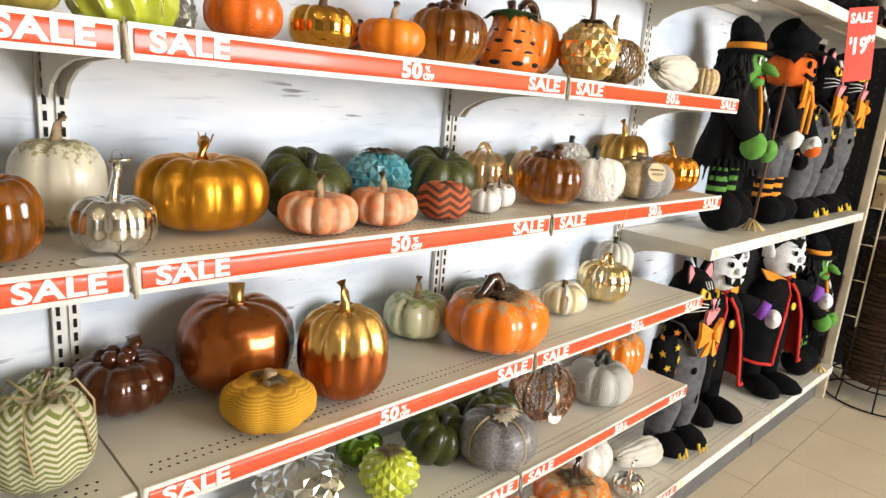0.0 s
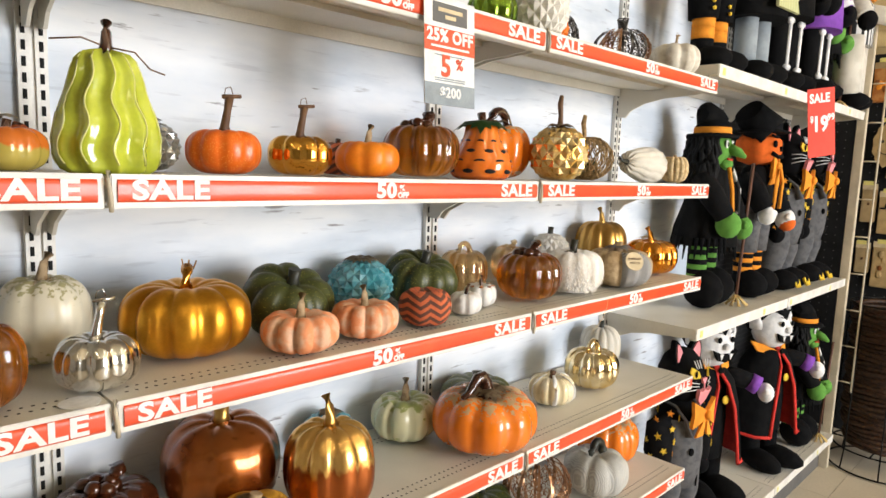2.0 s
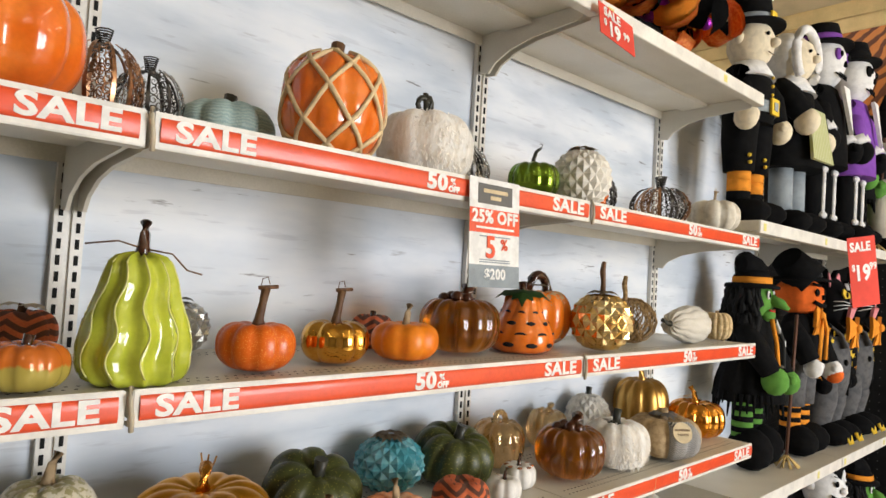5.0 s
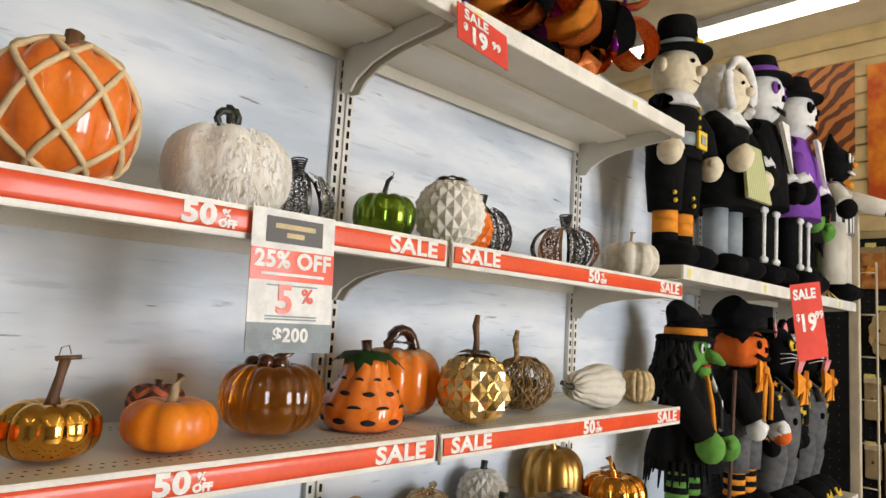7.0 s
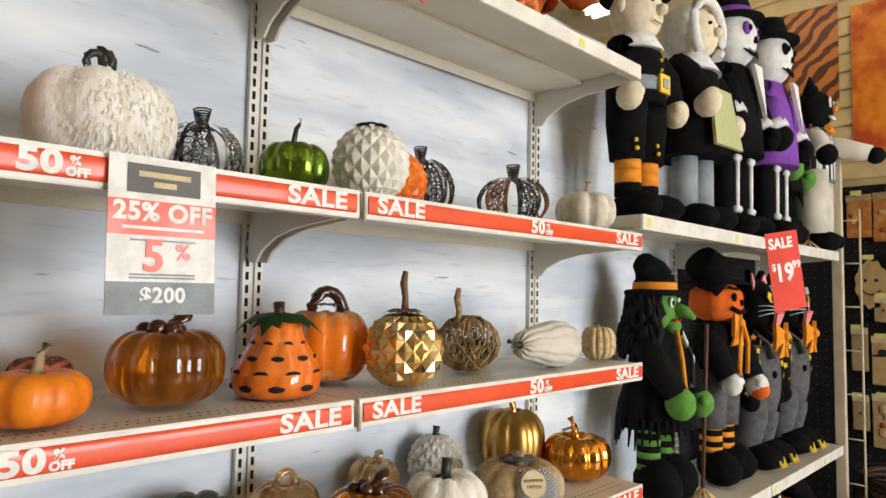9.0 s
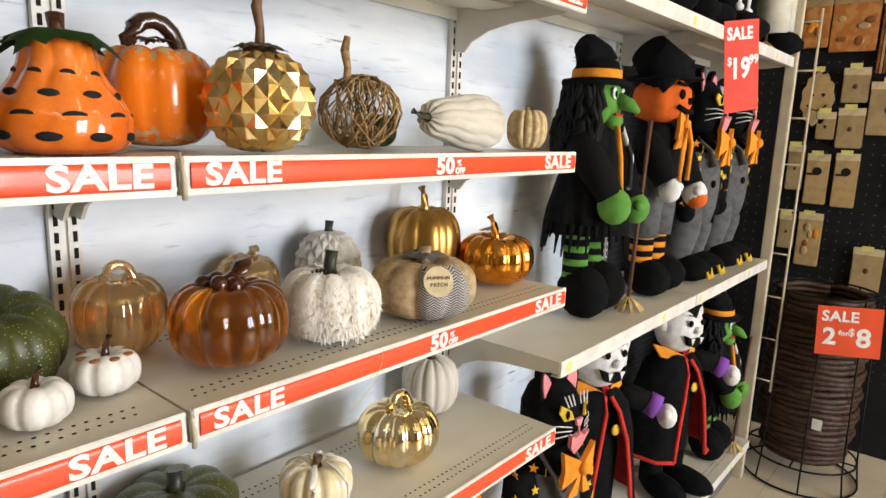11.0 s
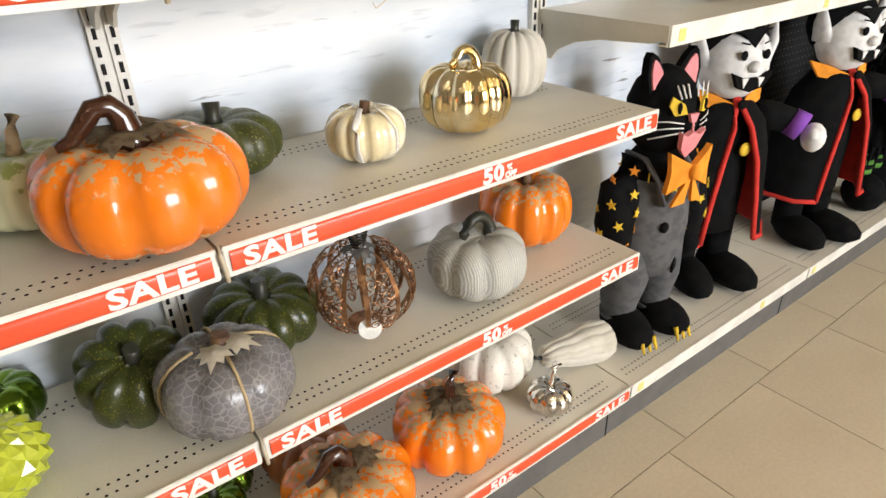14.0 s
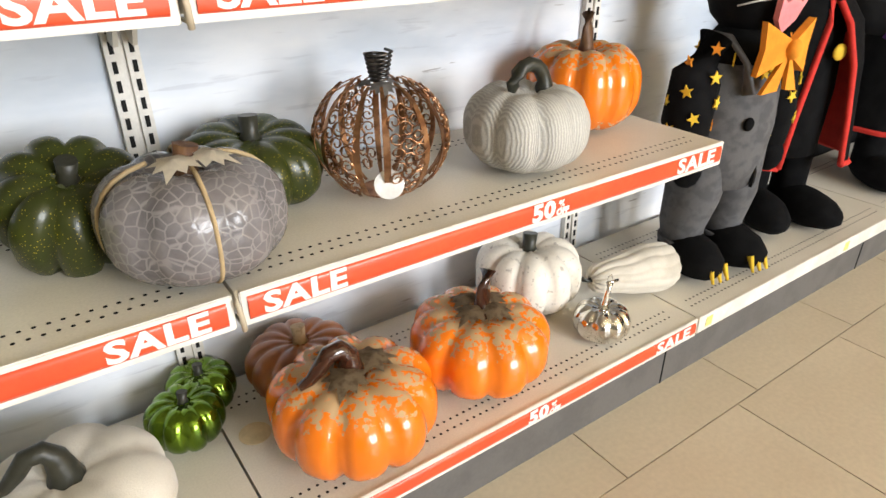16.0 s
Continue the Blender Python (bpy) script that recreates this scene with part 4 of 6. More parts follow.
def cage(level, x, y, r, h, label, body, accent, turn=0.0, scrolls=True):
    """A lantern of bent metal bands, every other one cut into scrolls."""
    ob = thing("metal_pumpkin", pose(x, y, LEVEL[level] + 0.0008, 0, 0, turn), label, "pumpkin", "pumpkins on the shelves")
    n, steps, half = 6, 16, 0.36

    def at(th, t, off=0.0):
        a = -math.pi / 2 + math.pi * min(max(t, 0.0), 1.0)
        rad = r * (0.42 + 0.58 * max(math.cos(a), 0.0) ** 0.6) + off
        return Vector((rad * math.cos(th), rad * math.sin(th), h * (0.02 + 0.94 * min(max(t, 0.0), 1.0))))

    for k in range(n):
        th0 = k * math.tau / n
        metal = M[accent if k % 2 else body]
        bm = bmesh.new()
        # flat strips down both sides of the panel
        for d in (-half, half - 0.10):
            for i in range(steps):
                bm.faces.new([bm.verts.new(at(th0 + e, q / steps)) for q, e in ((i, d), (i, d + 0.10), (i + 1, d + 0.10), (i + 1, d))])
        bmesh.ops.remove_doubles(bm, verts=bm.verts[:], dist=0.0002)
        bmesh.ops.solidify(bm, geom=bm.faces[:], thickness=0.0015)
        panel = part("band", bm, metal, ob)
        # scrollwork between the strips
        bm = bmesh.new()
        rnd = random.Random(k + int(1000 * x))
        for i in range(7):
            for col in (-1, 0, 1):
                t0, d0 = (i + 0.5 + 0.5 * (col % 2)) / 7.5, col * 0.165
                hand, a0 = rnd.choice((-1, 1)), rnd.uniform(0, 6.2)
                pts = []
                for q in range(12):
                    w = 1 - q / 15
                    a = a0 + hand * q * 0.72
                    pts.append(at(th0 + d0 + 0.125 * w * math.cos(a), 0.04 + 0.92 * t0 + 0.066 * w * math.sin(a), 0.0006))
                tube(bm, pts, [0.034 * r * (1 - 0.045 * q) for q in range(12)], 4, flat=0.45)
        tagged(part("scrollwork", bm, metal, panel), kind="stuff")
    bm = bmesh.new()
    lathe(bm, [(r * 0.36, 0), (r * 0.36, 0.003)], 16)
    part("base", bm, M[body], ob)
    part("stem", stem_mesh("spring", r, h), M["iron"], ob).matrix_basis = pose(0, 0, h * 0.95)
    leaves(ob, 3, r * 0.45, h * 0.97, "leafgrey", turn)
    return ob


# shelf F
pumpkin("F", 0.205, 0.25, 0.083, 0.10, "tealwood", "pale teal pumpkin with carved wood grain", "nub", "darkstem")
ob = pumpkin("F", 0.325, 0.11, 0.086, 0.185, "orangegloss", "glossy orange ceramic pumpkin crossed by pale lattice straps", "nub", "stem", 10, 0.06, dip=0.05)
for sgn in (-1, 1):
    for k in range(7):
        pts = []
        for q in range(15):
            t = q / 14
            a = -math.pi / 2 + math.pi * (0.1 + 0.8 * t)
            th = k * math.tau / 7 + sgn * t * 2.4
            rad = 0.0875 * math.cos(a) ** 0.82
            pts.append((rad * math.cos(th), rad * math.sin(th), 0.0925 * (1 + math.copysign(abs(math.sin(a)) ** 0.82, math.sin(a)))))
        part("strap", tube(bmesh.new(), pts, 0.0044, 6), M["strap"], ob)
pumpkin("F", 0.57, 0.155, 0.098, 0.15, "fur", "shaggy white yarn pumpkin with a curled twig stem", "scroll", "darkstem", 8, 0.08)
cage("F", 0.76, 0.26, 0.075, 0.13, "black and silver scrolled metal lantern pumpkin", "iron", "studs")
pumpkin("F", 0.858, 0.113, 0.059, 0.092, "greenmetal", "small shiny green foil pumpkin", "wire", "darkstem", 9)
pumpkin("F", 1.0, 0.085, 0.070, 0.140, "whitefacets", "white faceted pumpkin with a bow of brown leaves", "", leaf=(6, 0.55, "leafb"), shape="facet")
pumpkin("F", 1.13, 0.18, 0.072, 0.13, "orangegloss", "orange faceted pumpkin behind the white one", "", leaf=(5, 0.5, "leafgrey"), shape="facet")
cage("F", 1.275, 0.255, 0.078, 0.15, "black scrolled metal pumpkin with a tall spring stem", "iron", "iron", 20)
cage("F", 1.478, 0.145, 0.084, 0.12, "squat black and gold scrolled metal pumpkin", "iron", "coppertin", 10)
pumpkin("F", 1.70, 0.085, 0.078, 0.108, "whiteworn", "small chalky white pumpkin with a grey stem", "tall", "stempale", 8, 0.2, stem_size=0.5)
pumpkin("F", -0.135, 0.11, 0.088, 0.15, "orangegloss", "orange pumpkin bound with jute stripes", "nub", "stem", 8, 0.1)
cage("F", 0.0, 0.23, 0.06, 0.14, "copper scrolled metal pumpkin", "coppertin", "coppertin", 15)
cage("F", 0.08, 0.27, 0.055, 0.13, "black and silver scrolled metal pumpkin", "iron", "studs", 30)
# shelf A
pumpkin("A", -0.165, 0.25, 0.06, 0.10, "whitepaint", "plain white painted round pumpkin", "nub", "stem")
pumpkin("A", -0.065, 0.287, 0.05, 0.078, "chevron", "red patterned cloth pumpkin with a dry leaf", "nub", "stem", 8, leaf=(2, 0.8, "leafw"))
pumpkin("A", -0.099, 0.04, 0.045, 0.06, "olive", "small olive and orange glazed pumpkin", "nub", "stemgloss", 9, 0.1)
pumpkin("A", 0.165, 0.295, 0.05, 0.09, "studs", "silver studded ball pumpkin behind the green gourd", "", shape="facet", leaf=(4, 0.5, "leafgrey"))
ob = pumpkin("A", 0.022, 0.055, 0.068, 0.165, "lime", "tall lime green ceramic gourd with wavy ridges", "bent", "stemgloss", 11, 0.15, "pear", name="gourd", dip=0.0)
for k in range(11):
    pts = []
    for q in range(2, 25):
        t = q / 25
        th = math.tau * k / 11 - 0.075 * math.sin(8 * (2 * t - 1))
        pts.append((0.0676 * pear(t) * math.cos(th), 0.0676 * pear(t) * math.sin(th), 0.165 * t))
    part("ridge", tube(bmesh.new(), pts, 0.0013, 5), M["limepale"], ob, "pale glazed ridge")
part("tendril", tube(bmesh.new(), [(0, 0, 0.17), (-0.03, 0, 0.178), (-0.065, 0.01, 0.172)], 0.0012, 5), M["stem"], ob)
part("tendril", tube(bmesh.new(), [(0, 0, 0.17), (0.03, -0.02, 0.165), (0.05, -0.02, 0.145), (0.07, -0.02, 0.14)], 0.0012, 5), M["stem"], ob)
pumpkin("A", 0.200, 0.08, 0.058, 0.077, "glitter", "orange glittered pumpkin with a tall crooked stem", "tall", "stem", 9, 0.1)
pumpkin("A", 0.350, 0.10, 0.057, 0.077, "gold", "shiny gold mirror-glass pumpkin with a tall stem", "tall", "stem", 9, 0.12)
pumpkin("A", 0.492, 0.088, 0.062, 0.074, "orangeplain", "plain matte orange pumpkin", "bent", "stempale", 8, 0.1)
pumpkin("A", 0.53, 0.24, 0.045, 0.075, "chevron", "small dark patterned pumpkin behind the orange one", "nub", "stemgloss", 8)
pumpkin("A", 0.668, 0.13, 0.083, 0.120, "amber", "amber crackle-glass pumpkin with a curled glass stem", "curl", "brownglass", 12, 0.1)
ob = pumpkin("A", 0.838, 0.110, 0.074, 0.130, "orangegloss", "orange pierced ceramic gourd topped with a green leaf", "nub", "stemgloss", 9, 0.04, "pear", (4, 1.05, "leafg"), name="gourd", dip=0.0)
for j in range(4):
    for k in range(9):
        t = 0.16 + 0.17 * j
        rho = bottle(t)
        th = (k + 0.5 * (j % 2)) * math.tau / 9
        bm = ball(bmesh.new(), (0.0718 * rho * math.cos(th), 0.0718 * rho * math.sin(th), 0.130 * t), (0.0022, 0.0135 * rho, 0.0052), 0, 10, Matrix.Rotation(th, 4, "Z"))
        part("piercing", bm, M["dark"], ob)
pumpkin("A", 0.983, 0.185, 0.082, 0.145, "orange", "large orange glazed pumpkin with worn brown foot", "loop", "stemgloss", 9, 0.1, leaf=(4, 0.4, "leafb"), stem_size=1.3)
pumpkin("A", 1.058, 0.05, 0.073, 0.138, "facets", "gold faceted pumpkin with a brown leaf collar", "stick", "stem", shape="facet", leaf=(6, 0.55, "leafb"))
ob = thing("twig_pumpkin", pose(1.30, 0.12, LEVEL["A"]), "brown grapevine pumpkin of wound twigs", "pumpkin", "pumpkins on the shelves")
rnd = random.Random(5)
bm = bmesh.new()
for k in range(34):
    a, b, c = rnd.uniform(0, math.tau), rnd.uniform(-0.6, 0.6), rnd.uniform(0.86, 1.0)
    m = Matrix.Rotation(a, 3, "Z") @ Matrix.Rotation(math.pi / 2 + b, 3, "X")
    pts = [m @ Vector((0.073 * c * math.cos(q * math.tau / 14), 0.073 * c * math.sin(q * math.tau / 14), rnd.uniform(-0.006, 0.006))) for q in range(15)]
    tube(bm, [(p.x, p.y, 0.066 + p.z * 0.85) for p in pts], 0.0017, 4)
tagged(part("vine", bm, M["twig"], ob), kind="stuff")
part("stem", stem_mesh("stick", 0.075, 0.1), M["twig"], ob).matrix_basis = pose(-0.03, 0, 0.105)
ob = pumpkin("A", 1.575, 0.115, 0.056, 0.22, "linen", "cream cloth gourd lying on its side", "bent", "darkstem", 12, 0.07, "pear", name="gourd", dip=0.0)
ob.matrix_world = pose(1.62, 0.09, LEVEL["A"] + 0.054, 0, -88, 8)
pumpkin("A", 1.43, 0.22, 0.045, 0.07, "greenorange", "small green gourd with a dark stem", "bent", "darkstem", 8)
pumpkin("A", 1.775, 0.095, 0.045, 0.095, "husk", "small pumpkin of layered corn husk", "nub", "stempale", 14, 0.2)
# shelf B
pumpkin("B", -0.135, 0.075, 0.055, 0.118, "amber", "amber glass pumpkin with a brown glass stem", "nub", "brownglass", 11, 0.1)
pumpkin("B", -0.023, 0.247, 0.069, 0.145, "cream", "tall cream pumpkin flecked with gold", "bent", "stempale", 9, 0.08, dip=0.08)
ob = pumpkin("B", 0.003, 0.074, 0.057, 0.083, "silver", "silver mercury-glass pumpkin with a twig stem", "tall", "silver", 9, 0.14)
bm = bmesh.new()
lathe(bm, [(0.026, -0.0004), (0.026, 0.0006)], 24, c=(-0.035, -0.045))
part("price_tag", bm, M["card"], ob, "round white price tag")
pumpkin("B", 0.17, 0.162, 0.108, 0.132, "satin", "large satin gold pumpkin with a curled copper stem", "tendril", "coppergold", 11, 0.13)
pumpkin("B", 0.385, 0.225, 0.09, 0.13, "green", "dark green speckled pumpkin", "nub", "darkstem", 8, 0.16, lean=25)
pumpkin("B", 0.62, 0.27, 0.075, 0.118, "teal", "teal faceted pumpkin with a brown leaf crown", "", shape="facet", leaf=(7, 0.6, "leafb"))
pumpkin("B", 0.775, 0.255, 0.092, 0.128, "green", "dark green speckled pumpkin with a flat crown", "nub", "darkstem", 9, 0.16, lean=18)
pumpkin("B", 0.329, 0.06, 0.069, 0.075, "peach", "chalky peach pumpkin with pale grooves", "bent", "stempale", 11, 0.2, dip=0.22)
pumpkin("B", 0.480, 0.072, 0.066, 0.074, "peach", "chalky peach pumpkin with pale grooves", "bent", "stempale", 11, 0.2, dip=0.22, turn=40)
pumpkin("B", 0.635, 0.065, 0.056, 0.083, "chevron", "red and black zigzag cloth pumpkin", "", "stem", 6, 0.08)
pumpkin("B", 0.779, 0.084, 0.038, 0.055, "whitepaint", "tiny white pumpkin with a brown glazed stem", "bent", "stemgloss", 8, 0.14)
ob = pumpkin("B", 0.872, 0.124, 0.041, 0.059, "whitepaint", "tiny white pumpkin with brown spots round its stem", "bent", "stemgloss", 8, 0.14)
bm = bmesh.new()
for k in range(8):
    ball(bm, (0.028 * math.cos(k * 0.785), 0.028 * math.sin(k * 0.785), 0.0522), (0.0072, 0.0055, 0.0024), 0, 10)
part("spots", bm, M["rust"], ob, "brown painted spots")
pumpkin("B", 0.948, 0.255, 0.066, 0.125, "clearglass", "clear gold-tinted glass pumpkin with a looped stem", "loop", "clearglass", 11, 0.1)
pumpkin("B", 1.04, 0.107, 0.085, 0.130, "amber", "dark amber glass pumpkin with a curled brown stem", "curl", "brownglass", 12, 0.1)
pumpkin("B", 1.195, 0.30, 0.058, 0.115, "clearglass", "clear glass pumpkin against the wall", "curl", "clearglass", 11, 0.1)
pumpkin("B", 1.215, 0.094, 0.083, 0.127, "fur", "shaggy white yarn pumpkin with a wrapped twig stem", "wrap", "darkstem", 10, 0.06)
pumpkin("B", 1.375, 0.29, 0.066, 0.142, "whitefacets", "white faceted pumpkin with a dark stem", "nub", "darkstem", shape="facet")
ob = pumpkin("B", 1.426, 0.078, 0.101, 0.118, "burlap", "burlap pumpkin with a herringbone panel and round tag", "nub", "stempale", 10, 0.14, leaf=(4, 0.5, "leafgrey"))
bm = bmesh.new()
for i in range(12):
    for j in range(10):
        def hp(i, j):
            th = math.radians(-142 + 56 * i / 12)
            a = -math.pi / 2 + math.pi * (0.12 + 0.68 * j / 10)
            g = abs(math.sin(th * 5))
            q = 0.1035 * math.cos(a) ** 0.82 * (1 - 0.14 * (1 - g) ** 2) * 1.02
            return (q * math.cos(th), q * math.sin(th), 0.059 * (1 + math.copysign(abs(math.sin(a)) ** 0.82, math.sin(a))))
        f = bm.faces.new([bm.verts.new(hp(*c)) for c in ((i, j), (i + 1, j), (i + 1, j + 1), (i, j + 1))])
        f.smooth = True
bmesh.ops.remove_doubles(bm, verts=bm.verts[:], dist=0.0001)
part("panel", bm, M["herring"], ob, "black and white herringbone cloth panel")
bm = bmesh.new()
lathe(bm, [(0.027, 0), (0.027, 0.0015)], 28)
tag = part("tag", bm, M["kraftcard"], ob, "round kraft tag")
tag.matrix_basis = pose(-0.052, -0.082, 0.088, 68, 0, -32)
for text, dy in (("PUMPKIN", 0.006), ("PATCH", -0.006)):
    w = share("lettering", lettering(text, 0.0095), tag, pose(0, dy, 0.0022, -90, 0, 0))
    w.data = w.data.copy()
    w.data.materials[0] = M["stem"]
pumpkin("B", 1.64, 0.27, 0.088, 0.178, "bronze", "brushed bronze pumpkin with a bent stem", "bent", "bronze", 10, 0.1, dip=0.1)
pumpkin("B", 1.735, 0.135, 0.088, 0.122, "coppergold", "shiny copper-gold glass pumpkin with a cloth leaf", "bent", "coppergold", 12, 0.12, leaf=(1, 0.9, "leafw"))
# shelf C
ob = pumpkin("C", -0.1, 0.095, 0.075, 0.15, "weave", "green and cream zigzag-weave cloth pumpkin tied with twine", "", ribs=6, groove=0.06)
for k in range(6):
    a = k * 1.05
    part("twine", tube(bmesh.new(), [(0.01 * math.cos(a), 0.01 * math.sin(a), 0.137), (0.05 * math.cos(a), 0.05 * math.sin(a), 0.152), (0.074 * math.cos(a + 0.1), 0.074 * math.sin(a + 0.1), 0.11), (0.078 * math.cos(a + 0.2), 0.078 * math.sin(a + 0.2), 0.06)], 0.0018, 5), M["twine"], ob)
pumpkin("C", -0.045, 0.29, 0.05, 0.09, "weave", "sage cloth pumpkin against the wall", "nub", "stem", 8)
pumpkin("C", 0.064, 0.265, 0.088, 0.105, "brownglass", "dark brown glass pumpkin with a curled stem", "curl", "brownglass", 11, 0.1)
pumpkin("C", 0.265, 0.235, 0.113, 0.187, "copper", "large lustrous copper pumpkin with faint ribs", "nub", "bronze", 8, 0.04, dip=0.06)
pumpkin("C", 0.41, 0.08, 0.088, 0.19, "gilt", "tall copper pumpkin dipped in gold leaf", "bent", "bronze", 9, 0.1, dip=0.06)
pumpkin("C", 0.242, 0.065, 0.082, 0.09, "knit", "mustard knitted pumpkin with brown felt leaves", "nub", "stempale", 6, 0.14, leaf=(2, 0.5, "leafb"))
pumpkin("C", 0.55, 0.285, 0.066, 0.105, "teal", "teal faceted pumpkin against the wall", "", shape="facet", leaf=(5, 0.5, "leafb"))
pumpkin("C", 0.75, 0.25, 0.084, 0.115, "creamgreen", "cream and green glazed pumpkin", "bent", "stempale", 9, 0.14)
pumpkin("C", 1.02, 0.255, 0.10, 0.10, "green", "dark green speckled pumpkin at the back of the shelf", "nub", "darkstem", 9, 0.18)
pumpkin("C", 0.865, 0.085, 0.128, 0.149, "orange", "large orange pumpkin with bare tan patches and leaves", "crook", "stemgloss", 9, 0.12, leaf=(4, 0.55, "leafb"), turn=-30)
ob = pumpkin("C", 1.235, 0.154, 0.066, 0.092, "stripes", "small cream pumpkin with pale gold stripes", "nub", "stem", 12, 0.14)
for k in range(12):
    pts = []
    for q in range(13):
        a = -math.pi / 2 + math.pi * (0.1 + 0.82 * q / 12)
        rad = 0.066 * math.cos(a) ** 0.82 * 0.985
        th = (k + 0.5) * math.tau / 12
        pts.append((rad * math.cos(th), rad * math.sin(th), 0.046 * (1 + math.copysign(abs(math.sin(a)) ** 0.82, math.sin(a))) + 0.0005))
    if k % 2:
        part("stripe", tube(bmesh.new(), pts, [0.004 + 0.004 * math.sin(math.pi * q / 12) for q in range(13)], 6, flat=0.25), M["satin"] if k % 4 == 9 else M["whitepaint"], ob)
pumpkin("C", 1.455, 0.16, 0.085, 0.13, "palegold", "pale gold mirror-glass pumpkin", "loop", "palegold", 12, 0.14)
pumpkin("C", 1.68, 0.27, 0.07, 0.145, "linen", "tall white knitted pumpkin with a dark stem", "nub", "darkstem", 14, 0.1, dip=0.05)
# shelf D
pumpkin("D", 0.80, 0.235, 0.088, 0.145, "greenorange", "large dark green pumpkin lying tilted", "nub", "darkstem", 9, 0.18, lean=30)
pumpkin("D", 1.035, 0.25, 0.103, 0.112, "greenorange", "dark green ribbed pumpkin with an orange foot", "nub", "darkstem", 10, 0.2, lean=8)
ob = pumpkin("D", 0.907, 0.08, 0.103, 0.142, "mosaic", "grey mosaic pumpkin with jute seams and felt leaves", "nub", "stem", 8, 0.07)
for a, b in ((150, 14), (235, 10)):
    part("leaf", leaf_mesh(0.058), M["leafw"], ob).matrix_basis = pose(0, 0, 0.147, 0, 0, a) @ pose(0, 0.01, 0, b - 20, 0, 0)
for k in range(4):
    pts = []
    for q in range(11):
        a = -math.pi / 2 + math.pi * (0.15 + 0.75 * q / 10)
        rad = 0.1015 * math.cos(a) ** 0.82 * 0.97
        pts.append((rad * math.cos(k * math.pi / 2 - 1.6), rad * math.sin(k * math.pi / 2 - 1.6), 0.071 * (1 + math.copysign(abs(math.sin(a)) ** 0.82, math.sin(a)))))
    part("seam", tube(bmesh.new(), pts, 0.0028, 5), M["twine"], ob)
ob = cage("D", 1.205, 0.165, 0.098, 0.172, "copper and black scrolled metal lantern pumpkin", "coppertin", "coppertin", 22)
bm = bmesh.new()
lathe(bm, [(0.021, 0), (0.021, 0.001)], 24)
part("price_tag", bm, M["card"], ob, "round clear price sticker").matrix_basis = pose(-0.063, -0.06, 0.042, 80, 0, -47)
pumpkin("D", 1.445, 0.116, 0.103, 0.14, "greywood", "grey pumpkin carved with wood grain", "loop", "darkstem", 9, 0.1)
pumpkin("D", 1.675, 0.215, 0.110, 0.168, "orange", "orange glazed pumpkin with a worn tan crown", "bent", "stem", 10, 0.13)
pumpkin("D", 0.407, 0.22, 0.100, 0.13, "silver", "silver glass pumpkin with moulded zigzags", "nub", "silver", shape="facet")
pumpkin("D", 0.595, 0.135, 0.072, 0.115, "lime", "lime green faceted pumpkin with a brown leaf", "", shape="facet", leaf=(4, 0.5, "leafb"))
pumpkin("D", 0.62, 0.285, 0.06, 0.085, "greenmetal", "small dark green foil pumpkin", "nub", "darkstem", 9)
# base deck
pumpkin("E", 0.70, 0.13, 0.125, 0.13, "linen", "cream plush pumpkin with a thick curved dark stem", "crook", "darkstem", 7, 0.1)
pumpkin("E", 0.868, 0.235, 0.061, 0.088, "greenmetal", "shiny green foil pumpkin", "nub", "darkstem", 10, 0.14)
pumpkin("E", 0.91, 0.30, 0.058, 0.08, "greenmetal", "shiny green foil pumpkin", "nub", "darkstem", 10, 0.14)
pumpkin("E", 1.075, 0.255, 0.095, 0.108, "rust", "rust brown pumpkin with a pale stem", "nub", "stempale", 12, 0.1)
pumpkin("E", 1.083, 0.075, 0.131, 0.156, "orange", "orange glazed pumpkin with brown metal leaves", "crook", "stemgloss", 10, 0.13, leaf=(3, 0.55, "leafb"), turn=-20)
pumpkin("E", 1.349, 0.1, 0.129, 0.147, "orange", "orange glazed pumpkin with tan patches and leaves", "bent", "stemgloss", 10, 0.13, leaf=(4, 0.5, "leafb"), turn=60)
pumpkin("E", 1.575, 0.225, 0.112, 0.155, "whitegold", "white pumpkin with a silver-flecked crown", "nub", "darkstem", 10, 0.14)
pumpkin("E", 1.615, 0.048, 0.057, 0.075, "silver", "small silver mercury-glass pumpkin with a twig stem", "tall", "silver", 9, 0.14)
ob = pumpkin("E", 1.75, 0.12, 0.056, 0.21, "linen", "cream cloth gourd lying on its side", "tendril", "darkstem", 12, 0.07, "pear", name="gourd", dip=0.0)
ob.matrix_world = pose(1.885, 0.10, LEVEL["E"] + 0.054, 0, -88, -12)
bm = bmesh.new()
lathe(bm, [(0.026, 0.0005), (0.026, 0.0015)], 24)
tagged(link_mesh("price_tag", bm, M["kraftcard"]), "round kraft price tag lying on the deck", "price tag").matrix_world = pose(0.955, 0.185, LEVEL["E"])

# ---- plush dolls: each one mesh ----


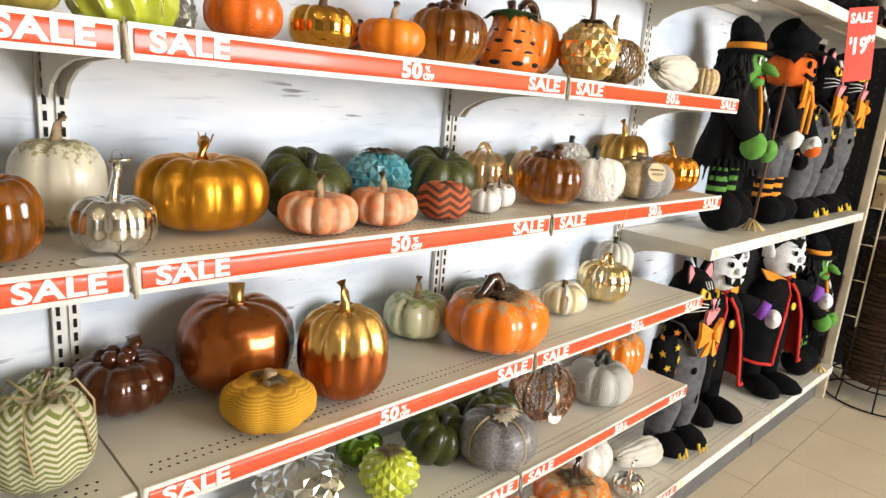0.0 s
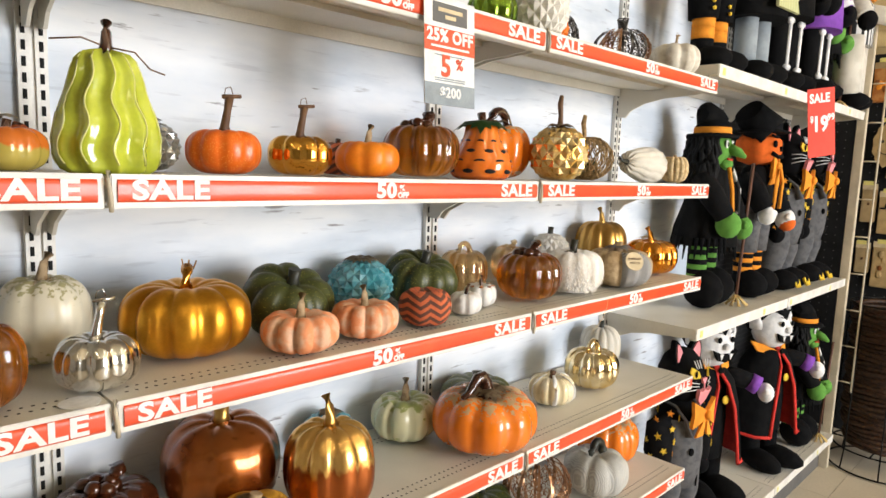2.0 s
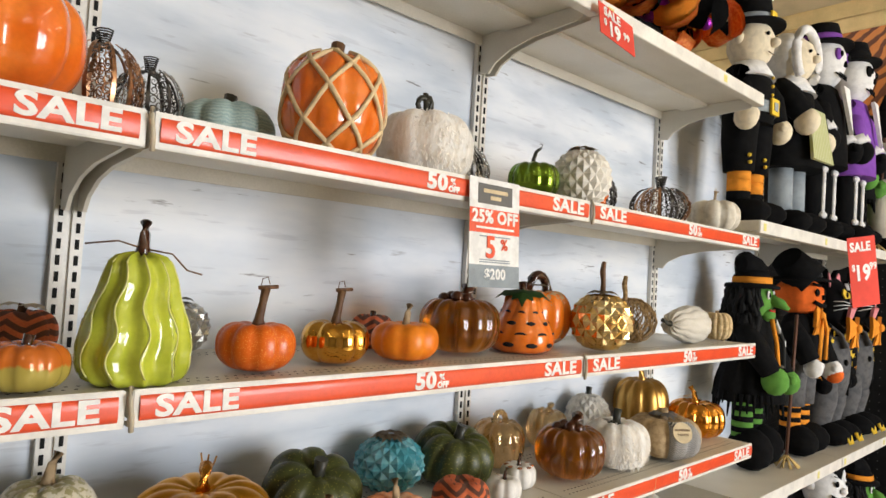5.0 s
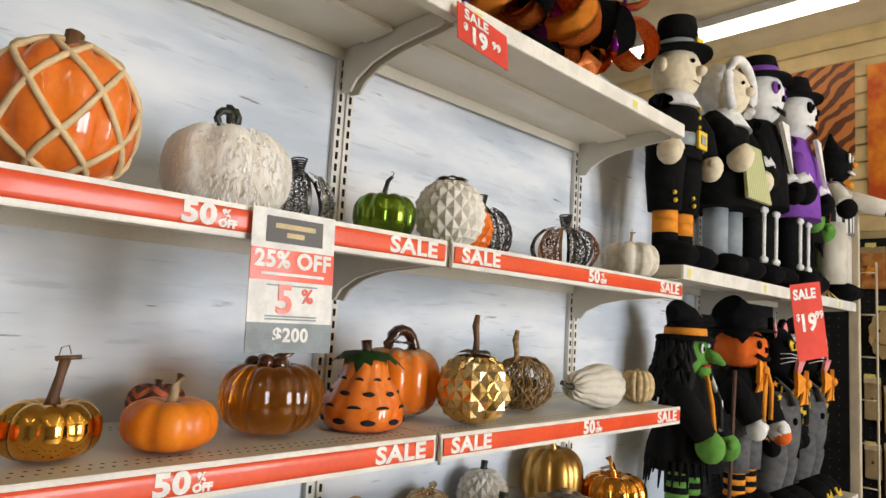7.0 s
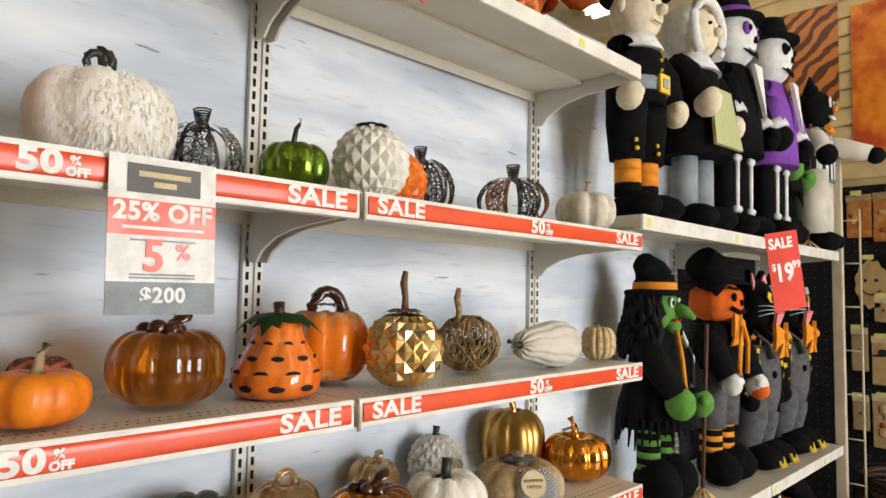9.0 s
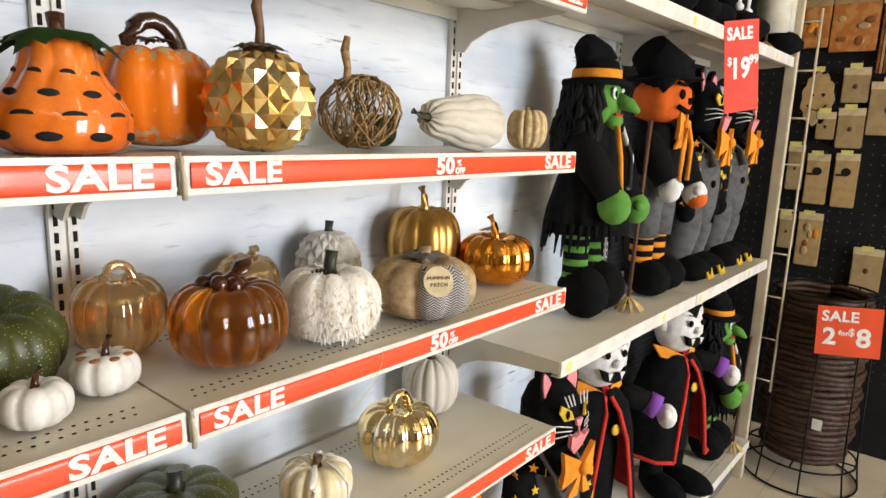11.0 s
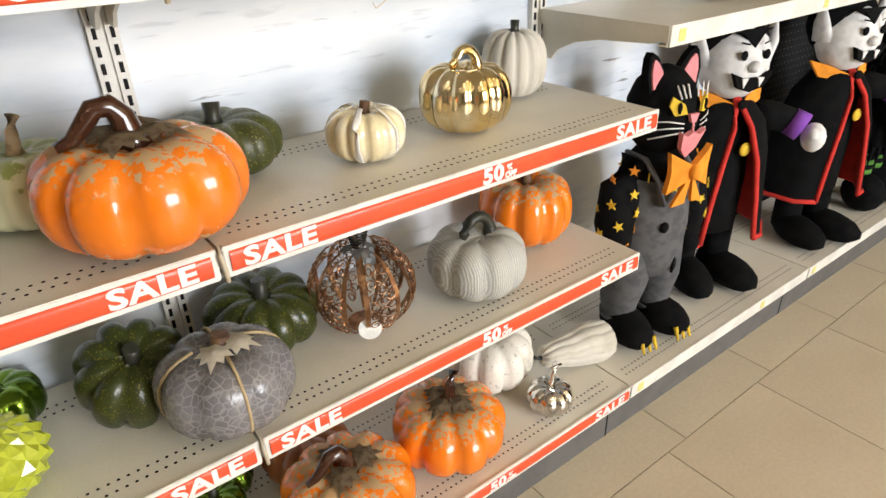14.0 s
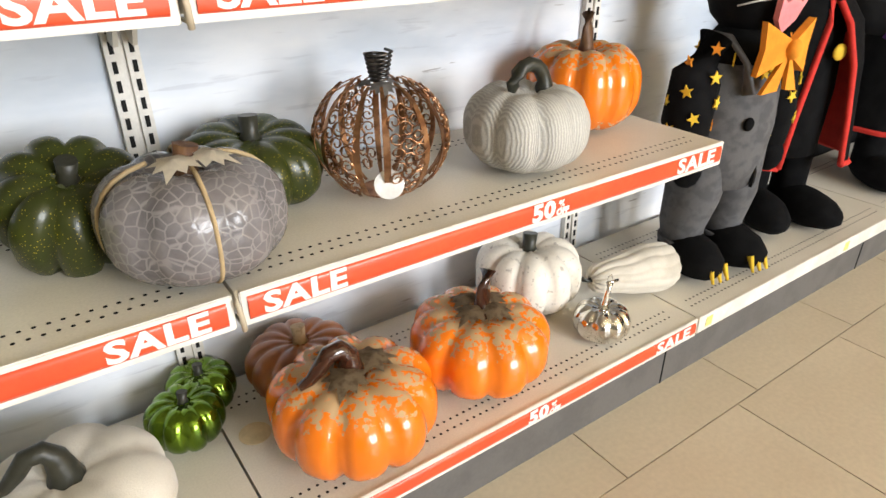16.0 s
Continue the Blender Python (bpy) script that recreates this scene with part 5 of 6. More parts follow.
class Doll:
    def __init__(self, *materials):
        self.bm, self.names = bmesh.new(), list(materials)

    def i(self, name):
        if name not in self.names:
            self.names.append(name)
        return self.names.index(name)

    def ball(self, c, r, mat_name, rx=0, ry=0, rz=0, seg=14):
        ball(self.bm, c, r, self.i(mat_name), seg, pose(0, 0, 0, rx, ry, rz))

    def tube(self, pts, r, mat_name, seg=10, flat=1.0):
        tube(self.bm, pts, r, seg, self.i(mat_name), flat)

    def lathe(self, profile, mat_name, c=(0, 0), squash=1.0, seg=22, wave=None):
        lathe(self.bm, profile, seg, self.i(mat_name), c, squash, wave)

    def plate(self, outline, depth, m, mat_name):
        prism(self.bm, outline, depth, m, self.i(mat_name))

    def shoes(self, dx=0.055, size=(0.05, 0.085, 0.045), mat_name="black", claws=False, y=-0.03):
        for s in (-1, 1):
            self.ball((s * dx, y, size[2]), size, mat_name, 0, 0, s * 8)
            if claws:
                for q in (-1, 0, 1):
                    self.tube([(s * dx + q * 0.02, y - size[1] * 0.82, 0.052), (s * dx + q * 0.022, y - size[1] * 1.0, 0.022)], [0.008, 0.003], "yellow", 6)

    def legs(self, z0, z1, bands, r=0.034, dx=0.05):
        n = len(bands)
        for s in (-1, 1):
            for k, b in enumerate(bands):
                a, c = z0 + (z1 - z0) * k / n, z0 + (z1 - z0) * (k + 1) / n
                self.tube([(s * dx, 0, a), (s * dx, 0, c + 0.001)], r, b, 12)

    def arm(self, s, shoulder, hand, mat_name, hand_mat, r=0.032, hand_r=0.034):
        sx, sy, sz = shoulder
        hx, hy, hz = hand
        mid = ((sx + hx) / 2 + s * 0.02, (sy + hy) / 2, (sz + hz) / 2 + 0.01)
        self.tube([(sx, sy, sz), mid, (hx, hy, hz)], [r, r * 1.1, r * 0.9], mat_name, 10)
        self.ball((hx, hy - 0.012, hz - 0.025), (hand_r * 0.8, hand_r, hand_r * 1.1), hand_mat)
        self.ball((hx - s * 0.02, hy - 0.03, hz - 0.015), hand_r * 0.42, hand_mat)

    def eyes(self, z, y, dx, r, white="whiteplush", pupil="black"):
        for s in (-1, 1):
            self.ball((s * dx, y, z), (r, r * 0.35, r * 1.15), white, seg=10)
            self.ball((s * dx, y - r * 0.3, z - r * 0.1), (r * 0.5, r * 0.25, r * 0.6), pupil, seg=8)

    def bow(self, z, y, mat_name, w=0.075):
        for s in (-1, 1):
            self.plate([(0, -0.012), (s * w, -0.045), (s * w * 0.9, 0.0), (s * w, 0.045), (0, 0.012)][:: s], 0.014, pose(0, y, z, 0, 0, s * 12), mat_name)
            self.plate([(0, 0), (s * 0.05, -0.075), (s * 0.012, -0.07)][:: s], 0.008, pose(0, y + 0.004, z, 0, 0, s * 6), mat_name)
        self.ball((0, y, z), (0.016, 0.014, 0.018), mat_name, seg=10)

    def hat(self, z, r, mat_name, band, tall=0.11, brim=1.75, lean=0.0):
        self.lathe([(r * brim, z - 0.006), (r * brim * 1.01, z + 0.003), (r * 1.02, z + 0.012)], mat_name)
        self.lathe([(r * 1.0, z + 0.008), (r * 0.97, z + 0.035)], band)
        self.lathe([(r * 0.96, z + 0.035), (r * 0.86, z + tall * 0.75), (r * 0.80, z + tall), (r * 0.5, z + tall + 0.006)], mat_name)

    def place(self, x, y, z, turn, label, scale=1.0):
        ob = link_mesh("doll", self.bm, [M[n] for n in self.names])
        ob.matrix_world = pose(x, y, z, 0, 0, turn) @ Matrix.Scale(scale, 4)
        return tagged(ob, label, "doll", "standing plush dolls")


def witch(x, y, z, turn, label, scale=1.0):
    d = Doll("black")
    d.shoes(0.055, (0.052, 0.08, 0.075))
    d.legs(0.11, 0.26, ["witchgreen", "black"] * 4, 0.036)
    rnd = random.Random(3)
    rag = [rnd.uniform(0.86, 1.14) for _ in range(40)]
    d.lathe([(0.135, 0.24), (0.125, 0.30), (0.10, 0.40), (0.085, 0.50), (0.05, 0.55)], "gauze", squash=0.8, seg=40, wave=lambda a, i: rag[int(a * 40 / math.tau) % 40] if i < 2 else 1)
    for k in range(34):
        a = k * math.tau / 34
        d.tube([(0.13 * math.cos(a), 0.105 * math.sin(a), 0.27), (0.145 * math.cos(a), 0.115 * math.sin(a), 0.27 - rnd.uniform(0.03, 0.09))], [0.008, 0.002], "gauze", 4)
    d.arm(-1, (-0.08, 0, 0.49), (-0.085, -0.10, 0.35), "gauze", "witchgreen", 0.04, 0.045)
    d.arm(1, (0.08, 0, 0.49), (0.10, -0.09, 0.33), "gauze", "witchgreen", 0.04, 0.042)
    d.ball((0, -0.005, 0.595), (0.072, 0.07, 0.082), "witchgreen")
    d.tube([(0, -0.06, 0.60), (0.0, -0.10, 0.585), (0, -0.125, 0.568)], [0.022, 0.018, 0.006], "witchgreen", 8)
    d.ball((0, -0.055, 0.545), (0.03, 0.028, 0.025), "witchgreen")
    d.eyes(0.615, -0.066, 0.028, 0.014)
    d.tube([(-0.025, -0.07, 0.562), (0, -0.078, 0.556), (0.025, -0.07, 0.562)], 0.004, "redtrim", 6)
    for k in range(90):
        a = rnd.uniform(-0.75, math.pi + 0.75)
        x0, y0 = 0.074 * math.cos(a), 0.07 * math.sin(a) + 0.005
        zz = 0.65
        pts = []
        for q in range(7):
            pts.append((x0 * (1 + 0.07 * q) + rnd.uniform(-0.01, 0.01), y0 * (1 + 0.06 * q) + rnd.uniform(-0.01, 0.01), zz - q * rnd.uniform(0.026, 0.036)))
        d.tube(pts, 0.009, "hair", 5)
    for s in (-1, 1):
        d.tube([(s * 0.015, -0.075, 0.53), (s * 0.04, -0.10, 0.45), (s * 0.03, -0.105, 0.36)], 0.008, "orangecloth" if s < 0 else "bw", 5, 0.4)
    d.hat(0.642, 0.068, "black", "orangecloth", 0.058, 1.36)
    d.tube([(0, 0, 0.685), (-0.010, 0.01, 0.712), (-0.045, 0.012, 0.730), (-0.082, 0.012, 0.722)], [0.058, 0.052, 0.038, 0.022], "black", 12)
    d.tube([(0.12, -0.10, 0.02), (0.10, -0.125, 0.55)], 0.006, "broomstick", 6)
    for k in range(30):
        a = rnd.uniform(0, math.tau)
        d.tube([(0.12, -0.10, 0.045), (0.12 + 0.05 * math.cos(a), -0.105 + 0.04 * math.sin(a), 0.004)], 0.0028, "straw", 4)
    return d.place(x, y, z, turn, label, scale)


def jack(x, y, z, turn, label, scale=1.0):
    d = Doll("black")
    d.shoes(0.058, (0.05, 0.08, 0.06))
    d.legs(0.09, 0.20, ["black", "orangecloth"] * 3, 0.037)
    for s in (-1, 1):
        d.tube([(s * 0.052, 0, 0.19), (s * 0.055, 0, 0.28), (s * 0.04, 0, 0.36)], [0.05, 0.054, 0.06], "greycloth", 12)
    d.lathe([(0.095, 0.32), (0.098, 0.36), (0.088, 0.45), (0.06, 0.53), (0.03, 0.55)], "black", squash=0.8)
    d.lathe([(0.097, 0.32), (0.10, 0.36), (0.094, 0.39)], "greycloth", squash=0.82)
    d.arm(-1, (-0.085, 0, 0.49), (-0.10, -0.08, 0.37), "black", "whiteplush", 0.042)
    d.arm(1, (0.085, 0, 0.49), (0.115, -0.08, 0.35), "black", "whiteplush", 0.042, 0.04)
    d.ball((0.115, -0.10, 0.31), (0.03, 0.035, 0.035), "orangeplush")
    d.lathe([(0.02, 0.54), (0.075, 0.56), (0.09, 0.60), (0.085, 0.645), (0.05, 0.68), (0.01, 0.685)], "orangeplush", seg=40, wave=lambda a, i: 1 - 0.07 * (1 - abs(math.sin(a * 4))) ** 2)
    for s in (-1, 1):
        d.ball((s * 0.036, -0.078, 0.628), (0.014, 0.008, 0.016), "black", seg=8)
        d.tube([(s * 0.02, -0.083, 0.655), (s * 0.055, -0.068, 0.662)], 0.005, "black", 5)
    d.plate([(-0.012, 0), (0.012, 0), (0, 0.02)], 0.01, pose(0, -0.093, 0.60), "black")
    d.tube([(-0.05, -0.072, 0.593), (-0.02, -0.088, 0.578), (0.02, -0.088, 0.578), (0.05, -0.072, 0.593)], 0.008, "black", 6)
    d.tube([(-0.02, -0.05, 0.67), (-0.04, 0.0, 0.715), (-0.085, 0.02, 0.755)], [0.075, 0.07, 0.058], "black", 16)
    d.lathe([(0.115, 0.672), (0.118, 0.678), (0.07, 0.69)], "black")
    for s in (-1, 1):
        d.tube([(0, -0.09, 0.54), (s * 0.03, -0.095, 0.48), (s * 0.035, -0.09, 0.37)], 0.008, "orangecloth", 5, 0.4)
    d.bow(0.54, -0.085, "orangecloth", 0.035)
    return d.place(x, y, z, turn, label, scale)


STAR = [((0.013 if k % 2 == 0 else 0.0055) * math.sin(k * math.pi / 5), (0.013 if k % 2 == 0 else 0.0055) * math.cos(k * math.pi / 5)) for k in range(10)]


def cat(x, y, z, turn, label, scale=1.0):
    d = Doll("black")
    rnd = random.Random(11)
    d.shoes(0.062, (0.056, 0.088, 0.046), claws=True)
    for s in (-1, 1):
        d.tube([(s * 0.06, 0, 0.055), (s * 0.063, 0.004, 0.10), (s * 0.06, -0.004, 0.16), (s * 0.045, 0, 0.25)], [0.042, 0.048, 0.056, 0.066], "greycloth", 14)
        d.tube([(s * 0.06, 0, 0.06), (s * 0.06, 0, 0.072)], 0.051, "greycloth", 14)
    d.lathe([(0.085, 0.19), (0.100, 0.24), (0.106, 0.31), (0.100, 0.38), (0.088, 0.425)], "greycloth", squash=0.82)
    d.lathe([(0.090, 0.40), (0.082, 0.445), (0.05, 0.48), (0.02, 0.49)], "black", squash=0.82)
    d.ball((-0.035, -0.083, 0.325), (0.013, 0.007, 0.013), "black", seg=10)
    d.ball((0.075, -0.052, 0.325), (0.013, 0.007, 0.013), "black", seg=10)
    d.plate([(-0.03, -0.022), (0.03, -0.022), (0.03, 0.022), (-0.03, 0.022)], 0.006, pose(0.052, -0.064, 0.215, 0, 0, 28), "black")
    for s in (-1, 1):
        # sleeve with stitched stars
        d.tube([(s * 0.072, -0.005, 0.462), (s * 0.112, -0.005, 0.40), (s * 0.128, -0.012, 0.32), (s * 0.124, -0.02, 0.255)], [0.036, 0.047, 0.047, 0.036], "black", 14)
        d.ball((s * 0.124, -0.03, 0.235), (0.03, 0.032, 0.036), "black")
        for k in range(22):
            zz = 0.268 + 0.0088 * k
            cx = float(np.interp(zz, (0.255, 0.32, 0.40, 0.462), (0.124, 0.128, 0.112, 0.072)))
            rr = float(np.interp(zz, (0.255, 0.32, 0.40, 0.462), (0.036, 0.047, 0.047, 0.036)))
            a = k * 2.4 + s
            d.plate(STAR, 0.003, pose(s * cx + rr * math.sin(a), -0.012 - rr * math.cos(a), zz, 0, 0, math.degrees(a)) @ pose(0, -0.0015, 0, 0, rnd.uniform(0, 70), 0), "yellow" if k % 3 else "orangecloth")
        d.tube([(s * 0.060, 0.03, 0.468), (s * 0.062, -0.025, 0.468), (s * 0.060, -0.070, 0.43), (s * 0.056, -0.083, 0.38)], 0.013, "greycloth", 8, 0.45)
    for k in range(7):
        d.plate(STAR, 0.003, pose(-0.036 + 0.012 * k, -0.082 + 0.004 * abs(k - 3), 0.412 + 0.012 * (k % 2), 0, 0, 6 * (k - 3)), "yellow")
    d.ball((0, 0, 0.56), (0.083, 0.080, 0.098), "black")
    ear = [(-0.034, -0.01), (0.03, -0.01), (0.026, 0.03), (0.012, 0.058), (0.0, 0.066), (-0.016, 0.05), (-0.03, 0.02)]
    for s in (-1, 1):
        d.plate([(s * p, q) for p, q in ear][:: s], 0.018, pose(s * 0.050, -0.02, 0.625, -6, s * 16, -s * 8), "black")
        d.plate([(s * p * 0.66, q * 0.74) for p, q in ear][:: s], 0.006, pose(s * 0.050, -0.024, 0.628, -6, s * 16, -s * 8), "pink")
        d.plate([(-s * 0.022, -0.012), (s * 0.006, -0.016), (s * 0.02, 0.004), (s * 0.014, 0.022), (-s * 0.014, 0.008)][:: s], 0.006, pose(s * 0.042, -0.079, 0.588, -4, 0, s * 24), "yellow")
        d.ball((s * 0.040, -0.081, 0.588), (0.0055, 0.004, 0.012), "black", seg=8)
        for q in range(3):
            d.tube([(s * 0.026, -0.086, 0.556 - q * 0.009), (s * 0.062, -0.074, 0.562 - q * 0.014), (s * 0.094, -0.05, 0.560 - q * 0.018)], 0.0015, "whiteplush", 4)
            d.tube([(s * (0.012 + 0.013 * q), -0.081, 0.606), (s * (0.016 + 0.016 * q), -0.073, 0.632)], 0.0022, "whiteplush", 4)
    d.plate([(-0.014, 0.012), (0.014, 0.012), (0.006, -0.006), (-0.006, -0.006)], 0.008, pose(0, -0.090, 0.562), "pink")
    d.tube([(0, -0.089, 0.556), (0, -0.090, 0.535)], 0.003, "pink", 6)
    d.plate([(-0.036, 0.018), (-0.02, 0.008), (0.0, 0.016), (0.02, 0.008), (0.036, 0.018), (0.024, -0.022), (0, -0.044), (-0.024, -0.022)], 0.012, pose(0, -0.092, 0.522, 14), "pink")
    d.bow(0.458, -0.112, "orangecloth", 0.068)
    for v in d.bm.verts:
        v.co.x *= 0.86
    return d.place(x, y, z, turn, label, scale)


def dracula(x, y, z, turn, label, scale=1.0):
    d = Doll("black")
    d.shoes(0.055, (0.05, 0.105, 0.042), y=-0.055)
    d.legs(0.05, 0.2, ["black"], 0.038)
    d.lathe([(0.082, 0.16), (0.085, 0.30), (0.075, 0.42), (0.045, 0.49)], "black", squash=0.8, seg=20)
    # cape: a sheet round the body that parts at the front, bound in red
    rows = [(0.155, 0.52), (0.255, 0.46), (0.36, 0.36), (0.44, 0.22), (0.485, 0.10), (0.505, 0.06)]
    width = [0.150, 0.140, 0.128, 0.105, 0.070, 0.045]
    n = 26

    def spot(i, k, grow=0.0):
        zz, gap = rows[i]
        a = -math.pi / 2 + gap + (math.tau - 2 * gap) * k / n
        fold = 1 + 0.035 * math.sin(k * 1.9) * (1 - i / 5)
        return ((width[i] + grow) * fold * math.cos(a), 0.82 * (width[i] + grow) * fold * math.sin(a), zz)

    outer = [[d.bm.verts.new(spot(i, k)) for k in range(n + 1)] for i in range(6)]
    inner = [[d.bm.verts.new(spot(i, k, -0.006)) for k in range(n + 1)] for i in range(6)]
    for i in range(5):
        for k in range(n):
            for q, colour in ((outer, "black"), (inner, "redtrim")):
                f = d.bm.faces.new((q[i][k], q[i][k + 1], q[i + 1][k + 1], q[i + 1][k]))
                f.smooth, f.material_index = True, d.i(colour)
    d.tube([spot(0, k) for k in range(n + 1)], 0.007, "redtrim", 6)
    for k in (0, n):
        d.tube([spot(i, k) for i in range(6)], 0.007, "redtrim", 6)
    collar = [(0.0, 0.0), (0.03, -0.012), (0.09, 0.0), (0.115, 0.042), (0.07, 0.03)]
    for s in (-1, 1):
        d.plate([(s * p, q) for p, q in collar][:: s], 0.012, pose(0, -0.06, 0.485, -18, 0, s * 26), "orangecloth")
    d.ball((0.0, -0.068, 0.492), (0.012, 0.008, 0.012), "black", seg=10)
    d.ball((0.022, -0.078, 0.385), (0.016, 0.006, 0.017), "yellow", seg=10)
    # raised arm with a purple cuff
    d.tube([(0.085, 0.0, 0.445), (0.13, -0.015, 0.44), (0.165, -0.05, 0.43)], [0.036, 0.034, 0.03], "black", 12)
    d.tube([(0.160, -0.045, 0.432), (0.182, -0.066, 0.418)], [0.033, 0.035], "purple", 12)
    d.ball((0.200, -0.085, 0.398), (0.026, 0.03, 0.036), "whiteplush")
    d.ball((0.184, -0.10, 0.412), 0.014, "whiteplush", seg=10)
    d.ball((0, -0.008, 0.578), (0.084, 0.074, 0.090), "whiteplush")
    d.ball((0, 0.022, 0.612), (0.093, 0.078, 0.086), "black")
    d.plate([(-0.05, 0.006), (0.05, 0.006), (0.026, -0.004), (0, -0.034), (-0.026, -0.004)], 0.014, pose(0, -0.062, 0.652, -22), "black")
    for s in (-1, 1):
        d.tube([(s * 0.076, 0.0, 0.575), (s * 0.093, -0.002, 0.62), (s * 0.100, 0.0, 0.672)], [0.03, 0.023, 0.003], "whiteplush", 10, 0.45)
        d.ball((s * 0.028, -0.079, 0.605), (0.009, 0.005, 0.011), "black", seg=8)
        d.tube([(s * 0.018, -0.078, 0.628), (s * 0.036, -0.072, 0.632)], 0.0018, "black", 4)
    d.ball((0, -0.084, 0.580), (0.015, 0.014, 0.013), "whiteplush", seg=10)
    d.plate([(-0.05, 0.022), (-0.02, 0.010), (0.02, 0.010), (0.05, 0.022), (0.032, -0.012), (0.0, -0.022), (-0.032, -0.012)], 0.014, pose(0, -0.083, 0.545, 8), "black")
    for s in (-1, 1):
        d.plate([(-0.008, 0), (0.008, 0), (0, -0.022)], 0.006, pose(s * 0.02, -0.087, 0.556, 6), "whiteplush")
    return d.place(x, y, z, turn, label, scale)


def pilgrim_man(x, y, z, turn, label, scale=1.0):
    d = Doll("black")
    d.shoes(0.055, (0.052, 0.09, 0.048))
    d.legs(0.08, 0.20, ["black", "orangecloth", "orangecloth"], 0.04)
    for s in (-1, 1):
        d.tube([(s * 0.055, 0, 0.19), (s * 0.06, 0, 0.30), (s * 0.05, 0, 0.40)], [0.052, 0.06, 0.065], "black", 12)
        d.ball((s * 0.06 - 0.03, -0.052, 0.24), 0.007, "yellow", seg=8)
        d.ball((s * 0.06 - 0.03, -0.055, 0.215), 0.007, "yellow", seg=8)
    d.lathe([(0.10, 0.36), (0.105, 0.42), (0.098, 0.50), (0.07, 0.56), (0.03, 0.58)], "black", squash=0.8)
    d.lathe([(0.107, 0.395), (0.108, 0.435)], "bluegrey", squash=0.82)
    d.plate([(-0.028, -0.028), (0.028, -0.028), (0.028, 0.028), (-0.028, 0.028)], 0.008, pose(0, -0.096, 0.415), "yellow")
    d.plate([(-0.014, -0.014), (0.014, -0.014), (0.014, 0.014), (-0.014, 0.014)], 0.004, pose(0, -0.099, 0.415), "bluegrey")
    d.lathe([(0.10, 0.525), (0.06, 0.585)], "whiteplush", squash=0.85)
    for q in range(3):
        d.ball((0, -0.083, 0.52 - 0.03 * q), 0.006, "yellow", seg=8)
    d.arm(-1, (-0.09, 0, 0.53), (-0.125, -0.04, 0.39), "black", "skin", 0.042, 0.042)
    d.arm(1, (0.09, 0, 0.53), (0.125, -0.05, 0.38), "black", "skin", 0.042, 0.042)
    d.ball((0, 0, 0.655), (0.088, 0.08, 0.092), "skin")
    d.ball((0, -0.085, 0.645), (0.018, 0.02, 0.018), "skin", seg=10)
    for s in (-1, 1):
        d.ball((s * 0.09, 0, 0.66), (0.012, 0.016, 0.024), "skin", seg=10)
        d.ball((s * 0.032, -0.075, 0.672), 0.007, "black", seg=8)
    d.tube([(-0.025, -0.074, 0.61), (0, -0.08, 0.604), (0.025, -0.074, 0.61)], 0.002, "stem", 5)
    d.hat(0.715, 0.075, "black", "bluegrey", 0.12, 1.5)
    d.plate([(-0.02, -0.02), (0.02, -0.02), (0.02, 0.02), (-0.02, 0.02)], 0.006, pose(0, -0.082, 0.735), "yellow")
    return d.place(x, y, z, turn, label, scale)


def pilgrim_woman(x, y, z, turn, label, scale=1.0):
    d = Doll("black")
    d.shoes(0.052, (0.05, 0.085, 0.045))
    d.legs(0.06, 0.25, ["bluegrey"], 0.04)
    d.lathe([(0.135, 0.235), (0.125, 0.31), (0.10, 0.41), (0.092, 0.50), (0.06, 0.56), (0.02, 0.57)], "black", squash=0.8, seg=26)
    d.plate([(-0.06, 0.0), (0.06, 0.0), (0.085, -0.185), (-0.085, -0.185)], 0.01, pose(0, -0.096, 0.44, -8), "plaid")
    d.lathe([(0.10, 0.505), (0.055, 0.57)], "whiteplush", squash=0.85)
    d.arm(-1, (-0.09, 0, 0.52), (-0.10, -0.09, 0.405), "black", "skin", 0.04, 0.042)
    d.arm(1, (0.09, 0, 0.52), (0.12, -0.06, 0.37), "black", "skin", 0.04, 0.04)
    d.ball((0, -0.01, 0.635), (0.078, 0.072, 0.085), "skin")
    d.ball((0, -0.086, 0.625), 0.015, "skin", seg=10)
    for s in (-1, 1):
        d.ball((s * 0.028, -0.077, 0.65), 0.006, "black", seg=8)
    d.ball((0, 0.018, 0.645), (0.092, 0.075, 0.098), "whiteplush")
    pts = [(0.09 * math.cos(a), -0.055, 0.64 + 0.098 * math.sin(a)) for a in [-0.9 + q * (math.pi + 1.8) / 16 for q in range(17)]]
    d.tube(pts, 0.016, "whiteplush", 8)
    return d.place(x, y, z, turn, label, scale)


